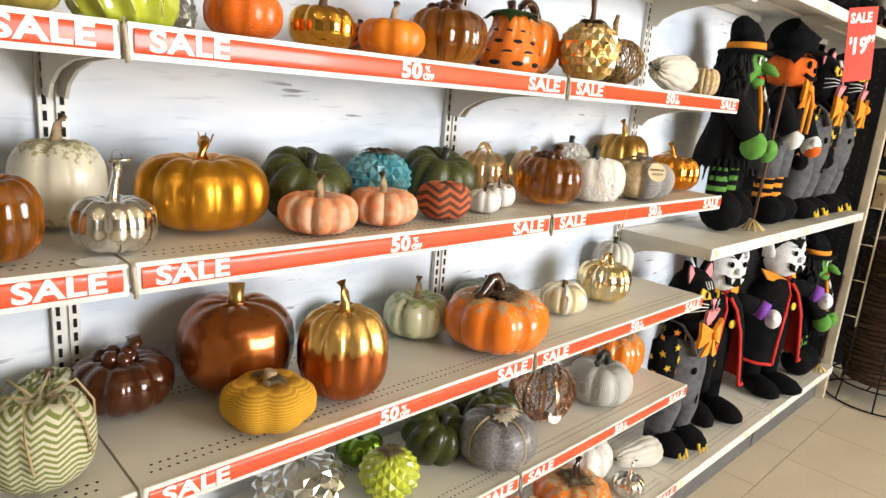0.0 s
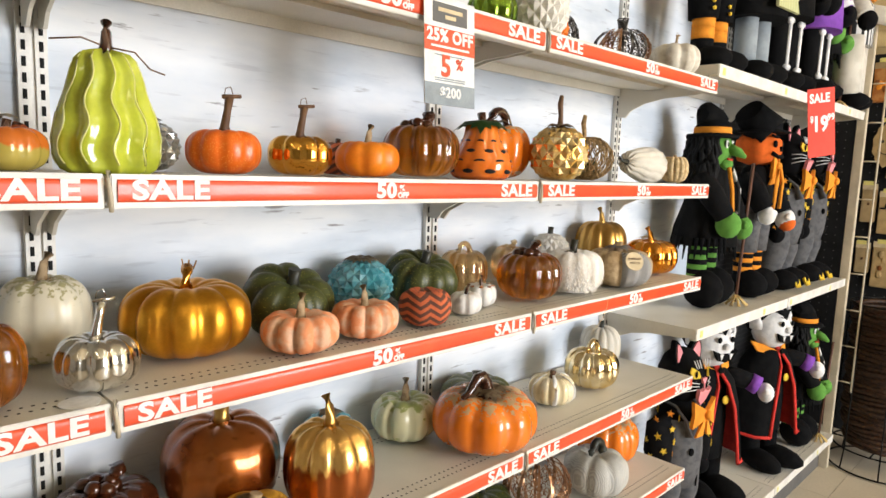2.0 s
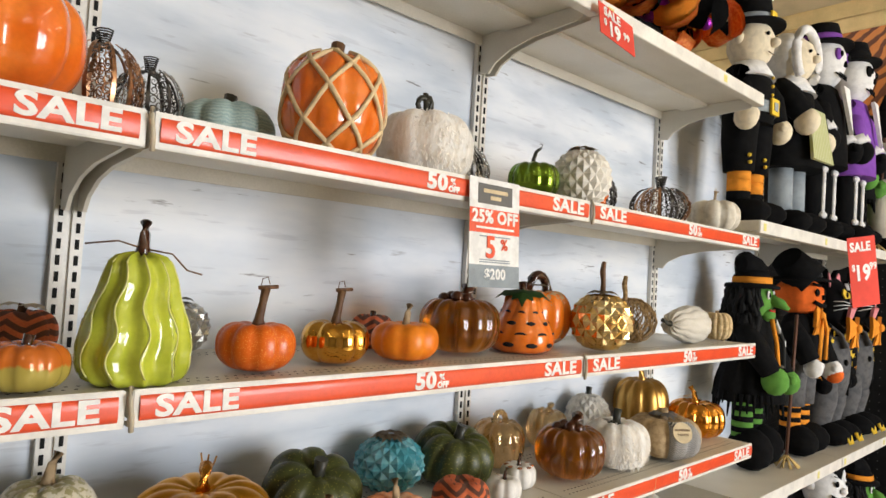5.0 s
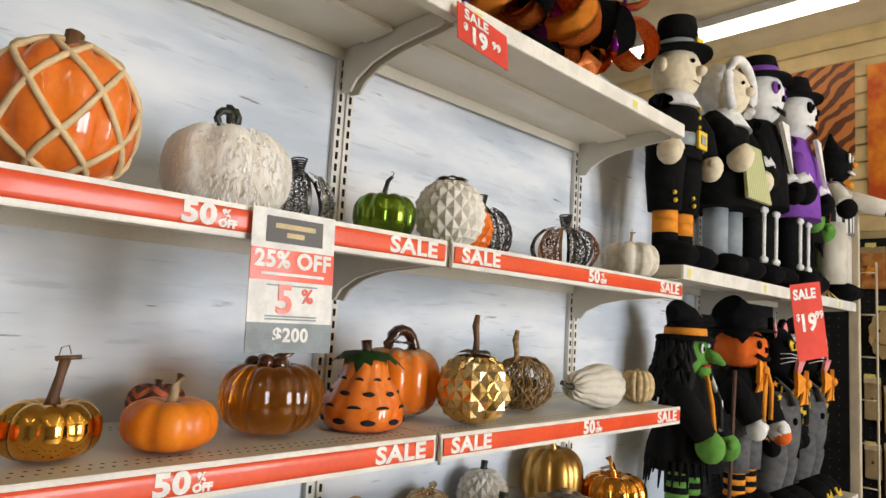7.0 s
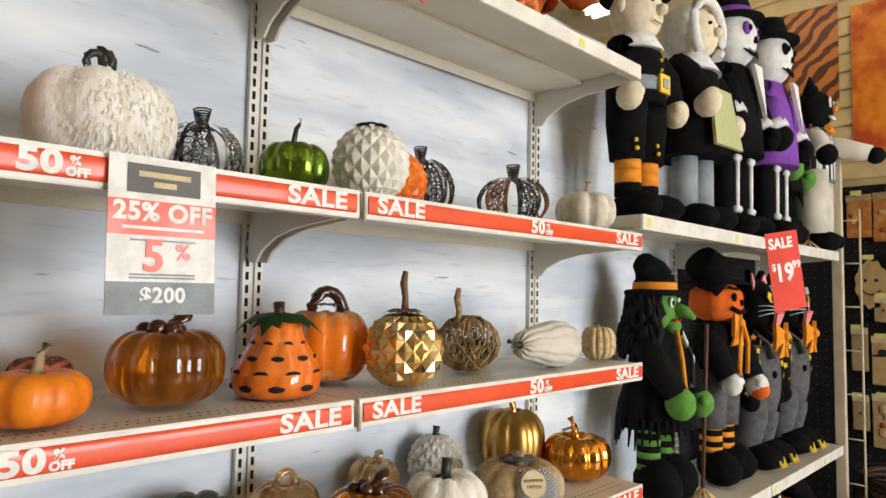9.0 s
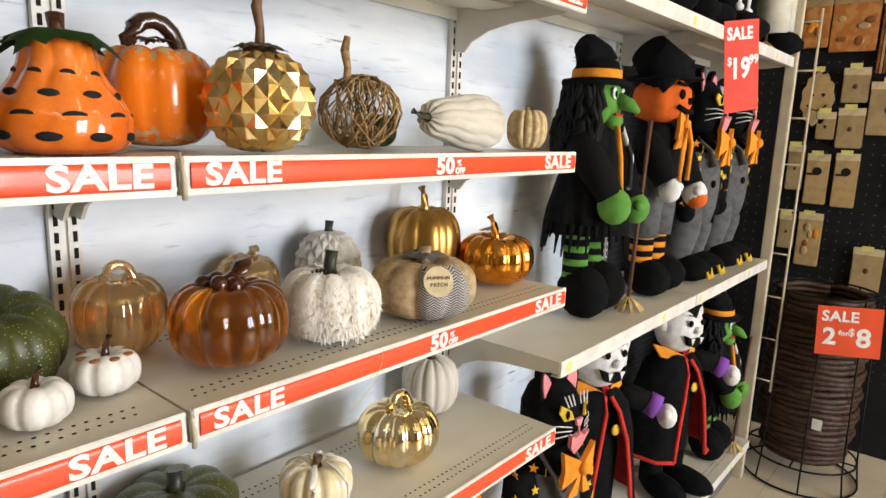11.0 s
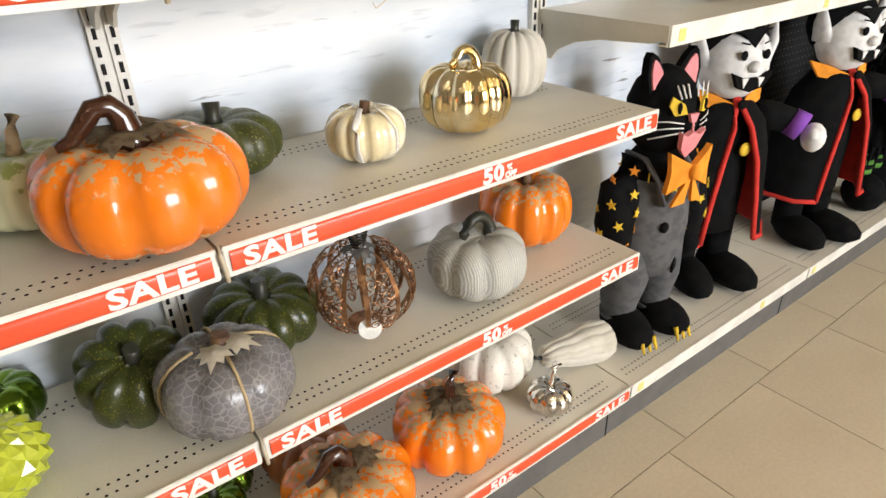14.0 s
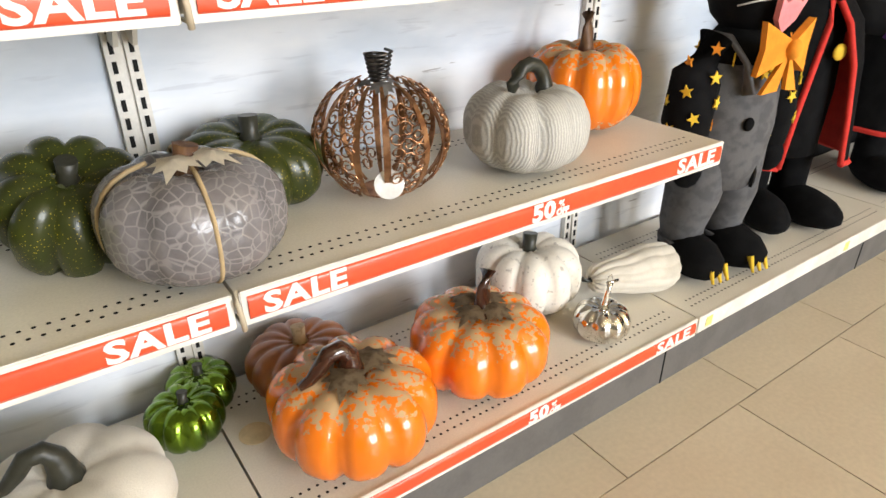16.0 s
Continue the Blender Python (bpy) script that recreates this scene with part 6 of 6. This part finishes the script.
def suited(x, y, z, turn, label, coat, sleeve, shaded, band, scale=1.0):
    """A skeleton in a coat and hat."""
    d = Doll("black")
    d.shoes(0.05, (0.045, 0.08, 0.04))
    d.legs(0.05, 0.30, ["black"], 0.04)
    for s in (-1, 1):
        d.tube([(s * 0.05, -0.038, 0.09), (s * 0.05, -0.04, 0.25)], 0.008, "whiteplush", 6)
        for zz in (0.09, 0.25):
            for q in (-1, 1):
                d.ball((s * 0.05 + q * 0.009, -0.04, zz), 0.012, "whiteplush", seg=8)
    d.lathe([(0.115, 0.26), (0.11, 0.35), (0.095, 0.46), (0.07, 0.54), (0.03, 0.57)], coat, squash=0.8)
    d.plate([(-0.03, 0), (0.03, 0), (0.0, -0.17)], 0.012, pose(0, -0.088, 0.54, -8), "whiteplush")
    for s in (-1, 1):
        d.arm(s, (s * 0.085, 0, 0.52), (s * 0.12, -0.06, 0.36), sleeve, "black", 0.042, 0.04)
        d.tube([(s * 0.122, -0.045, 0.385), (s * 0.12, -0.06, 0.355)], 0.045, "whiteplush", 10)
    d.ball((0, -0.005, 0.64), (0.085, 0.076, 0.098), "whiteplush")
    for s in (-1, 1):
        d.ball((s * 0.034, -0.068, 0.655), (0.02, 0.012, 0.022), shaded, seg=10)
        d.ball((s * 0.034, -0.079, 0.655), (0.01, 0.006, 0.011), "black", seg=8)
    d.plate([(-0.009, 0), (0.009, 0), (0, 0.02)], 0.008, pose(0, -0.085, 0.615), "black")
    d.tube([(-0.04, -0.064, 0.59), (0, -0.077, 0.58), (0.04, -0.064, 0.59)], 0.003, "black", 5)
    for q in range(-3, 4):
        d.tube([(q * 0.011, -0.074, 0.592), (q * 0.011, -0.074, 0.572)], 0.0016, "black", 4)
    d.hat(0.70, 0.068, "black", band, 0.075, 1.5)
    return d.place(x, y, z, turn, label, scale)


def scarecrow_cat(x, y, z, turn, label, scale=1.0):
    d = Doll("black")
    d.shoes(0.05, (0.045, 0.075, 0.04))
    for s in (-1, 1):
        d.tube([(s * 0.05, 0, 0.07), (s * 0.055, 0, 0.2), (s * 0.05, 0, 0.33)], [0.06, 0.06, 0.06], "linen", 12)
    d.lathe([(0.10, 0.29), (0.10, 0.38), (0.09, 0.47), (0.05, 0.52)], "bw", squash=0.8)
    d.arm(-1, (-0.08, 0, 0.47), (-0.16, -0.06, 0.40), "linen", "black", 0.04, 0.04)
    d.tube([(0.08, 0, 0.47), (0.10, -0.08, 0.45), (0.10, -0.19, 0.41)], [0.04, 0.042, 0.036], "linen", 10)
    d.ball((0.10, -0.21, 0.40), 0.036, "black")
    d.ball((0, 0, 0.60), (0.085, 0.075, 0.088), "black")
    d.eyes(0.62, -0.068, 0.035, 0.02)
    d.ball((0, -0.08, 0.595), 0.014, "orangecloth", seg=10)
    d.tube([(-0.035, -0.066, 0.56), (0, -0.078, 0.553), (0.035, -0.066, 0.56)], 0.007, "whiteplush", 6)
    d.tube([(-0.05, -0.06, 0.51), (0.05, -0.06, 0.51)], 0.014, "orangecloth", 8)
    for s in (-1, 1):
        d.tube([(s * 0.05, 0, 0.665), (s * 0.07, 0, 0.73)], [0.03, 0.004], "black", 8, 0.5)
    return d.place(x, y, z, turn, label, scale)


LOW, MID, HIGH = LEVEL["E"] + 0.001, 1.076, 1.951
witch(2.25, 0.18, MID, 4, "green-faced witch doll with black curls and orange-banded hat", 1.04)
jack(2.655, 0.15, MID, 0, "pumpkin-headed doll in black jacket and grey trousers", 1.05)
cat(2.99, 0.14, MID, -2, "black cat doll in grey overalls with orange bow", 1.12)
cat(3.35, 0.14, MID, -2, "black cat doll in grey overalls standing at the shelf end", 1.12)
cat(2.035, 0.13, LOW, -10, "black cat doll with starry sleeves, orange bow and yellow claws", 1.13)
dracula(2.42, 0.19, LOW, -24, "vampire doll with white face and red-trimmed black cape", 1.18)
dracula(2.96, 0.13, LOW, -19, "vampire doll with raised hand and red-trimmed cape", 1.18)
witch(3.37, 0.10, LOW, 2, "green-faced witch doll on the base deck", 1.0)
pilgrim_man(2.08, 0.15, HIGH, -2, "pilgrim man doll in black coat and buckled hat", 1.01)
pilgrim_woman(2.45, 0.14, HIGH, -4, "pilgrim woman doll in white bonnet and plaid apron", 1.1)
suited(2.76, 0.13, HIGH, -2, "sugar-skull skeleton doll in black suit and purple-banded hat", "black", "black", "purple", "purple", 1.2)
suited(3.07, 0.10, HIGH, 2, "white-headed skeleton doll in a purple coat", "purple", "purple", "black", "black", 1.2)
witch(3.32, 0.17, HIGH, -2, "dark witch doll with a straw broom", 1.02)
scarecrow_cat(3.54, 0.06, HIGH, 6, "black-faced cat doll in striped shirt and pale trousers", 1.08)

thread = tube(bmesh.new(), [(1.250, 0.004, 1.2572), (1.237, -0.0105, 1.256), (1.232, -0.0108, 1.232), (1.212, -0.013, 1.205), (1.188, -0.012, 1.188), (1.170, -0.011, 1.178), (1.166, -0.011, 1.186)], 0.0006, 5)
tagged(link_mesh("loose_thread", thread, M["strap"]), "loose pale thread hanging over the shelf edge", "thread")

# ---- wreaths on the top shelf ----


def wreath(x, y, z, r, label, seed):
    ob = thing("wreath", pose(x, y, z + r * 1.2 + 0.07), label, "wreath", "wreaths on the top shelf")
    rnd = random.Random(seed)
    part("ring", tube(bmesh.new(), [(r * math.cos(q * math.tau / 24), 0, r * math.sin(q * math.tau / 24)) for q in range(25)], 0.03, 8), M["black"], ob)
    for k in range(44):
        a, rr = rnd.uniform(0, math.tau), r * rnd.uniform(0.75, 1.2)
        m = pose(rr * math.cos(a), -rnd.uniform(0.0, 0.07), max(rr * math.sin(a), 0.085 - r * 1.2), rnd.uniform(0, 360), rnd.uniform(0, 360), rnd.uniform(0, 360))
        bm = bmesh.new()
        s = rnd.uniform(0.042, 0.074)
        rows = []
        for q in range(11):
            t = q / 10 * math.tau * 0.85
            rows.append([bm.verts.new((s * math.sin(t) * (1 + 0.15 * w), s * 0.8 * w, s * (1 - math.cos(t)))) for w in (-0.6, -0.2, 0.2, 0.6)])
        for a0, b0 in zip(rows, rows[1:]):
            for c in range(3):
                f = bm.faces.new((a0[c], a0[c + 1], b0[c + 1], b0[c]))
                f.smooth = True
        bmesh.ops.solidify(bm, geom=bm.faces[:], thickness=0.001)
        part("ribbon_loop", bm, M[("ribbon", "black", "ribbon", "ribbon", "orangecloth", "black", "ribbon", "purplefoil")[k % 8]], ob).matrix_basis = m
    for k in range(9):
        a, rr = rnd.uniform(0, math.tau), r * rnd.uniform(0.8, 1.15)
        part("bauble", ball(bmesh.new(), (0, 0, 0), rnd.uniform(0.016, 0.026), 0, 12), M["purplefoil"], ob).matrix_basis = pose(rr * math.cos(a), -0.085, rr * math.sin(a))
    return ob


wreath(1.03, 0.15, LEVEL["G"], 0.12, "orange and black mesh-ribbon wreath with purple baubles", 2)
wreath(1.42, 0.15, LEVEL["G"], 0.16, "large orange and black mesh-ribbon wreath with purple baubles", 4)
tagged(link_mesh("display_board", boxed(1.13, 1.72, 0.27, 0.282, LEVEL["G"] + 0.001, LEVEL["G"] + 0.42), M["black"]), "black display board behind the wreath", "display board")

# ---- signs ----


def sign(name, m, w, h, face, label, texts, thick=0.0015):
    """A card in the x, z plane, hung from its top edge."""
    ob = thing(name, m, label, "sign", "sale signs")
    part("card", boxed(-w / 2, w / 2, 0, thick, -h, 0), M[face], ob)
    for k, (text, size, x, z, colour, heavy) in enumerate(texts):
        wd = share("lettering", lettering(text, size, heavy), ob, pose(x, -0.0012, z))
        if colour != "print":
            wd.data = wd.data.copy()
            wd.data.materials[0] = M[colour]
    return ob


vip = sign("hanging_sign", pose(0.597, -0.016, 1.898, -3), 0.132, 0.195, "card", "white hanging card with a red discount band", [
    ("25% OFF", 0.031, 0, -0.070, "print", 0.0012), ("5", 0.055, -0.012, -0.125, "red", 0.0012), ("%", 0.028, 0.024, -0.118, "red", 0.0005), ("$200", 0.026, 0, -0.172, "print", 0.0008)])
part("band", boxed(-0.066, 0.066, -0.0008, -0.0002, -0.098, -0.055), M["red"], vip)
part("plate", boxed(-0.045, 0.045, -0.0009, -0.0002, -0.046, -0.010), M["kick"], vip, "dark name plate")
for z, w in ((-0.022, 0.032), (-0.034, 0.014)):
    part("print_bar", boxed(-w, w, -0.0015, -0.001, z - 0.004, z + 0.003), M["kraftcard"], vip)
part("foot_band", boxed(-0.066, 0.066, -0.0008, -0.0002, -0.195, -0.155), M["bluegrey"], vip)
for z in (-0.088,):
    part("print_bar", boxed(-0.05, 0.05, -0.0015, -0.001, z - 0.003, z + 0.001), M["print"], vip)
for z in (-0.104, -0.146, -0.150):
    part("print_bar", boxed(-0.04, 0.04, -0.0012, -0.0002, z - 0.001, z + 0.001), M["bluegrey"], vip)
price = [("SALE", 0.052, -0.01, -0.042, "print", 0.002), ("$", 0.036, -0.056, -0.125, "print", 0.001), ("19", 0.088, -0.008, -0.15, "print", 0.003), ("99", 0.040, 0.054, -0.125, "print", 0.001)]
sign("flag_sign", pose(2.78, -0.035, 1.975, 0, -9, -24), 0.155, 0.285, "redcard", "red flag sign priced in white numerals", price)
small = [("SALE", 0.030, -0.02, -0.018, "print", 0.001), ("$", 0.02, -0.05, -0.045, "print", 0.001), ("19", 0.048, -0.015, -0.055, "print", 0.002), ("99", 0.024, 0.035, -0.046, "print", 0.001)]
sign("shelf_sign", pose(0.955, -0.018, 2.32, -12, 7, 0), 0.14, 0.078, "redcard", "red price card clipped to the top shelf", small)

# ---- wire basket stand with wicker baskets ----
stand = thing("wire_stand", pose(3.93, -0.20, 0), "black wire display stand on the tiled floor", "display stand")
for z, r in ((0.008, 0.25), (0.12, 0.235), (0.93, 0.215)):
    part("hoop", tube(bmesh.new(), [(r * math.cos(q * math.tau / 32), r * math.sin(q * math.tau / 32), z) for q in range(33)], 0.005, 6), M["wire"], stand)
for k in range(8):
    a = k * math.tau / 8 + 0.2
    part("wire", tube(bmesh.new(), [(0.25 * math.cos(a), 0.25 * math.sin(a), 0.008), (0.235 * math.cos(a), 0.235 * math.sin(a), 0.12), (0.215 * math.cos(a), 0.215 * math.sin(a), 0.93)], 0.004, 6), M["wire"], stand)
part("cross_wire", tube(bmesh.new(), [(-0.235, 0, 0.12), (0.235, 0, 0.12)], 0.005, 6), M["wire"], stand)
part("cross_wire", tube(bmesh.new(), [(0, -0.235, 0.12), (0, 0.235, 0.12)], 0.005, 6), M["wire"], stand)
bask = thing("wicker_basket", pose(3.93, -0.20, 0.126), "tall stack of dark brown coiled wicker baskets", "basket")
for k in range(30):
    r = 0.195 + 0.008 * math.sin(k * 1.7) - 0.03 * max(0, 6 - k) / 6
    part("coil", tube(bmesh.new(), [(r * (1 + 0.02 * math.sin(q * 2.1 + k)) * math.cos(q * math.tau / 24), r * math.sin(q * math.tau / 24), 0.015 + k * 0.0265 + 0.004 * math.sin(q * 1.3 + k)) for q in range(25)], 0.015, 6), M["wicker"], bask)
part("base", lathe(bmesh.new(), [(0.17, 0), (0.17, 0.02)], 20), M["wicker"], bask)
part("price_tag", boxed(-0.19, -0.187, -0.10, -0.06, 0.2, 0.25), M["card"], bask).matrix_basis = pose(-0.022, 0, 0)
deal = [("SALE", 0.062, -0.035, -0.045, "print", 0.002), ("2", 0.10, -0.07, -0.135, "print", 0.003), ("for", 0.03, -0.018, -0.115, "print", 0.001), ("$", 0.045, 0.01, -0.11, "print", 0.001), ("8", 0.11, 0.055, -0.135, "print", 0.003)]
sign("basket_sign", pose(3.66, -0.345, 0.925, 0, -3, -72), 0.24, 0.215, "red", "red card sign propped in the basket stand", deal)

# ---- packs hung on the far pegboard ----
PACK_LABEL = {
    "orange_pack": "orange printed craft pack hung on a peg",
    "stick_pack": "narrow pack of brown craft sticks on a peg",
    "foam_face": "tan foam face with a scalloped edge on a peg",
    "kraft_pack": "small kraft craft pack hung on a peg",
    "big_pack": "large tan craft pack with a white header",
    "door_hanger": "tan foam door hanger in a clear pack",
    "tall_pack": "tall pack of tan foam shapes",
    "mixed_pack": "clear pack of orange and tan shapes",
}


def pack(kind, y, z, w, h):
    """One pack on its peg, its top edge at z, facing -x."""
    ob = thing("craft_pack", pose(4.352, y, z), PACK_LABEL[kind], "craft pack", "craft packs")
    if kind == "foam_face":
        n = 44
        rim = [(w * 0.5 * (1 + 0.06 * math.cos(11 * q * math.tau / n)) * math.cos(q * math.tau / n), -h / 2 + h * 0.5 * (1 + 0.06 * math.cos(11 * q * math.tau / n)) * math.sin(q * math.tau / n)) for q in range(n)]
        part("face", prism(bmesh.new(), rim, 0.008, pose(0, 0, 0, 0, 0, -90)), M["foam"], ob)
        for s in (-1, 1):
            part("eye", ball(bmesh.new(), (-0.001, s * w * 0.17, -h * 0.42), (0.003, w * 0.06, w * 0.06), 0, 10), M["dark"], ob)
        part("mouth", tube(bmesh.new(), [(-0.001, s * w * 0.3, -h * (0.62 + 0.1 * (1 - s * s))) for s in (-1, -0.5, 0, 0.5, 1)], 0.003, 6), M["dark"], ob)
    else:
        body = {"orange_pack": "brick", "mixed_pack": "brick", "stick_pack": "rust", "door_hanger": "foam", "tall_pack": "foam"}.get(kind, "kraft")
        if kind == "stick_pack":
            for q in range(6):
                part("stick", boxed(0.0, 0.008, -w * 0.42 + q * w * 0.15, -w * 0.42 + q * w * 0.15 + w * 0.11, -h, -0.02, bevel=0.002), M[body if q % 2 else "foam"], ob)
        elif kind == "door_hanger":
            part("pouch", boxed(0.0, 0.010, -w / 2, w / 2, -h, 0.0, bevel=0.004), M["foam"], ob)
            part("hook_hole", lathe(bmesh.new(), [(w * 0.2, 0), (w * 0.2, 0.002)], 18), M["dark"], ob).matrix_basis = pose(-0.001, 0, -h * 0.32, 0, -90, 0)
            part("slit", boxed(-0.003, -0.001, 0.0, w * 0.42, -h * 0.40, -h * 0.36), M["dark"], ob)
        else:
            part("pouch", boxed(0.0, 0.014, -w / 2, w / 2, -h, 0.0, bevel=0.005), M[body], ob)
            if kind in ("mixed_pack", "orange_pack", "tall_pack"):
                rnd = random.Random(int(1000 * z))
                for q in range(5):
                    part("print_shape", ball(bmesh.new(), (-0.001, rnd.uniform(-0.34, 0.34) * w, -h * rnd.uniform(0.25, 0.85)), (0.003, w * rnd.uniform(0.08, 0.16), h * rnd.uniform(0.05, 0.1)), 0, 10), M[rnd.choice(("orangecloth", "kraft", "rust", "foam"))], ob)
            else:
                part("print_shape", ball(bmesh.new(), (-0.001, 0, -h * 0.5), (0.002, w * 0.09, w * 0.11), 0, 10), M["stem"], ob)
        part("header", boxed(-0.002, 0.0, -w / 2, w / 2, -0.026, 0.010), M["kraft" if kind == "orange_pack" else "kraftcard"], ob)
    part("peg", tube(bmesh.new(), [(0.034, 0, 0.006), (-0.05, 0, 0.006)], 0.003, 6), M["lip"], ob)
    part("price_label", boxed(-0.056, -0.053, -0.026, 0.026, 0.002, 0.026), M["yellowcard"], ob)


for kind, y, z, w, h in (
    ("orange_pack", -0.096, 2.301, 0.203, 0.255),
    ("orange_pack", 0.07, 2.297, 0.12, 0.226),
    ("stick_pack", -0.254, 2.288, 0.1, 0.35),
    ("foam_face", 0.021, 1.947, 0.148, 0.26),
    ("kraft_pack", -0.138, 1.958, 0.116, 0.159),
    ("kraft_pack", -0.141, 1.763, 0.118, 0.187),
    ("big_pack", -0.286, 1.889, 0.162, 0.245),
    ("kraft_pack", -0.032, 1.743, 0.086, 0.127),
    ("door_hanger", -0.025, 1.532, 0.105, 0.249),
    ("door_hanger", -0.153, 1.54, 0.106, 0.262),
    ("kraft_pack", 0.081, 1.573, 0.08, 0.225),
    ("kraft_pack", 0.082, 1.213, 0.079, 0.18),
    ("tall_pack", -0.027, 1.226, 0.114, 0.272),
    ("big_pack", -0.303, 1.077, 0.132, 0.215),
    ("mixed_pack", -0.413, 2.275, 0.124, 0.191),
    ("mixed_pack", -0.431, 2.026, 0.127, 0.175),
    ("mixed_pack", -0.435, 1.818, 0.125, 0.16),
    ("mixed_pack", -0.443, 1.612, 0.13, 0.141),
    ("mixed_pack", -0.442, 1.441, 0.131, 0.15),
):
    pack(kind, y, z, w, h)
# posters on the slatwall
art = thing("wall_poster", pose(4.395, 0.36, 2.86), "framed art of a striped orange bird on slatwall", "poster")
part("sheet", boxed(0, 0.006, -0.2, 0.24, 0, 0.58), M["poster2"], art)
big = thing("wall_poster", pose(4.395, -0.14, 2.53), "large orange autumn poster lettered in brown", "poster")
part("sheet", boxed(0, 0.006, -0.75, 0.235, 0, 0.86), M["poster"], big)
for k, ch in enumerate("HOME"):
    w = share("lettering", lettering(ch, 0.11, 0.001), big, pose(-0.003, -0.065, 0.42 - k * 0.11, 0, 0, -90))
    w.data = w.data.copy()
    w.data.materials[0] = M["stem"]
part("frame_rail", boxed(-0.008, 0.0, -0.76, 0.245, -0.012, 0.0), M["stem"], big)

# ---- vinyl tiles ----
PITCH = 0.44
tile_bm = boxed(0.0015, PITCH - 0.0015, 0.0015, PITCH - 0.0015, -0.004, 0.0)
tile_mesh = bpy.data.meshes.new("tile")
tile_bm.to_mesh(tile_mesh)
tile_mesh.materials.append(M["floor"])
for j in range(-12, 6):
    for i in range(-13, 7):
        if -9 <= i:
            share("tile", tile_mesh, floor, pose(1.91 + i * PITCH + (0.08 if j % 2 == 0 else 0.0), -0.115 + j * PITCH, 0))
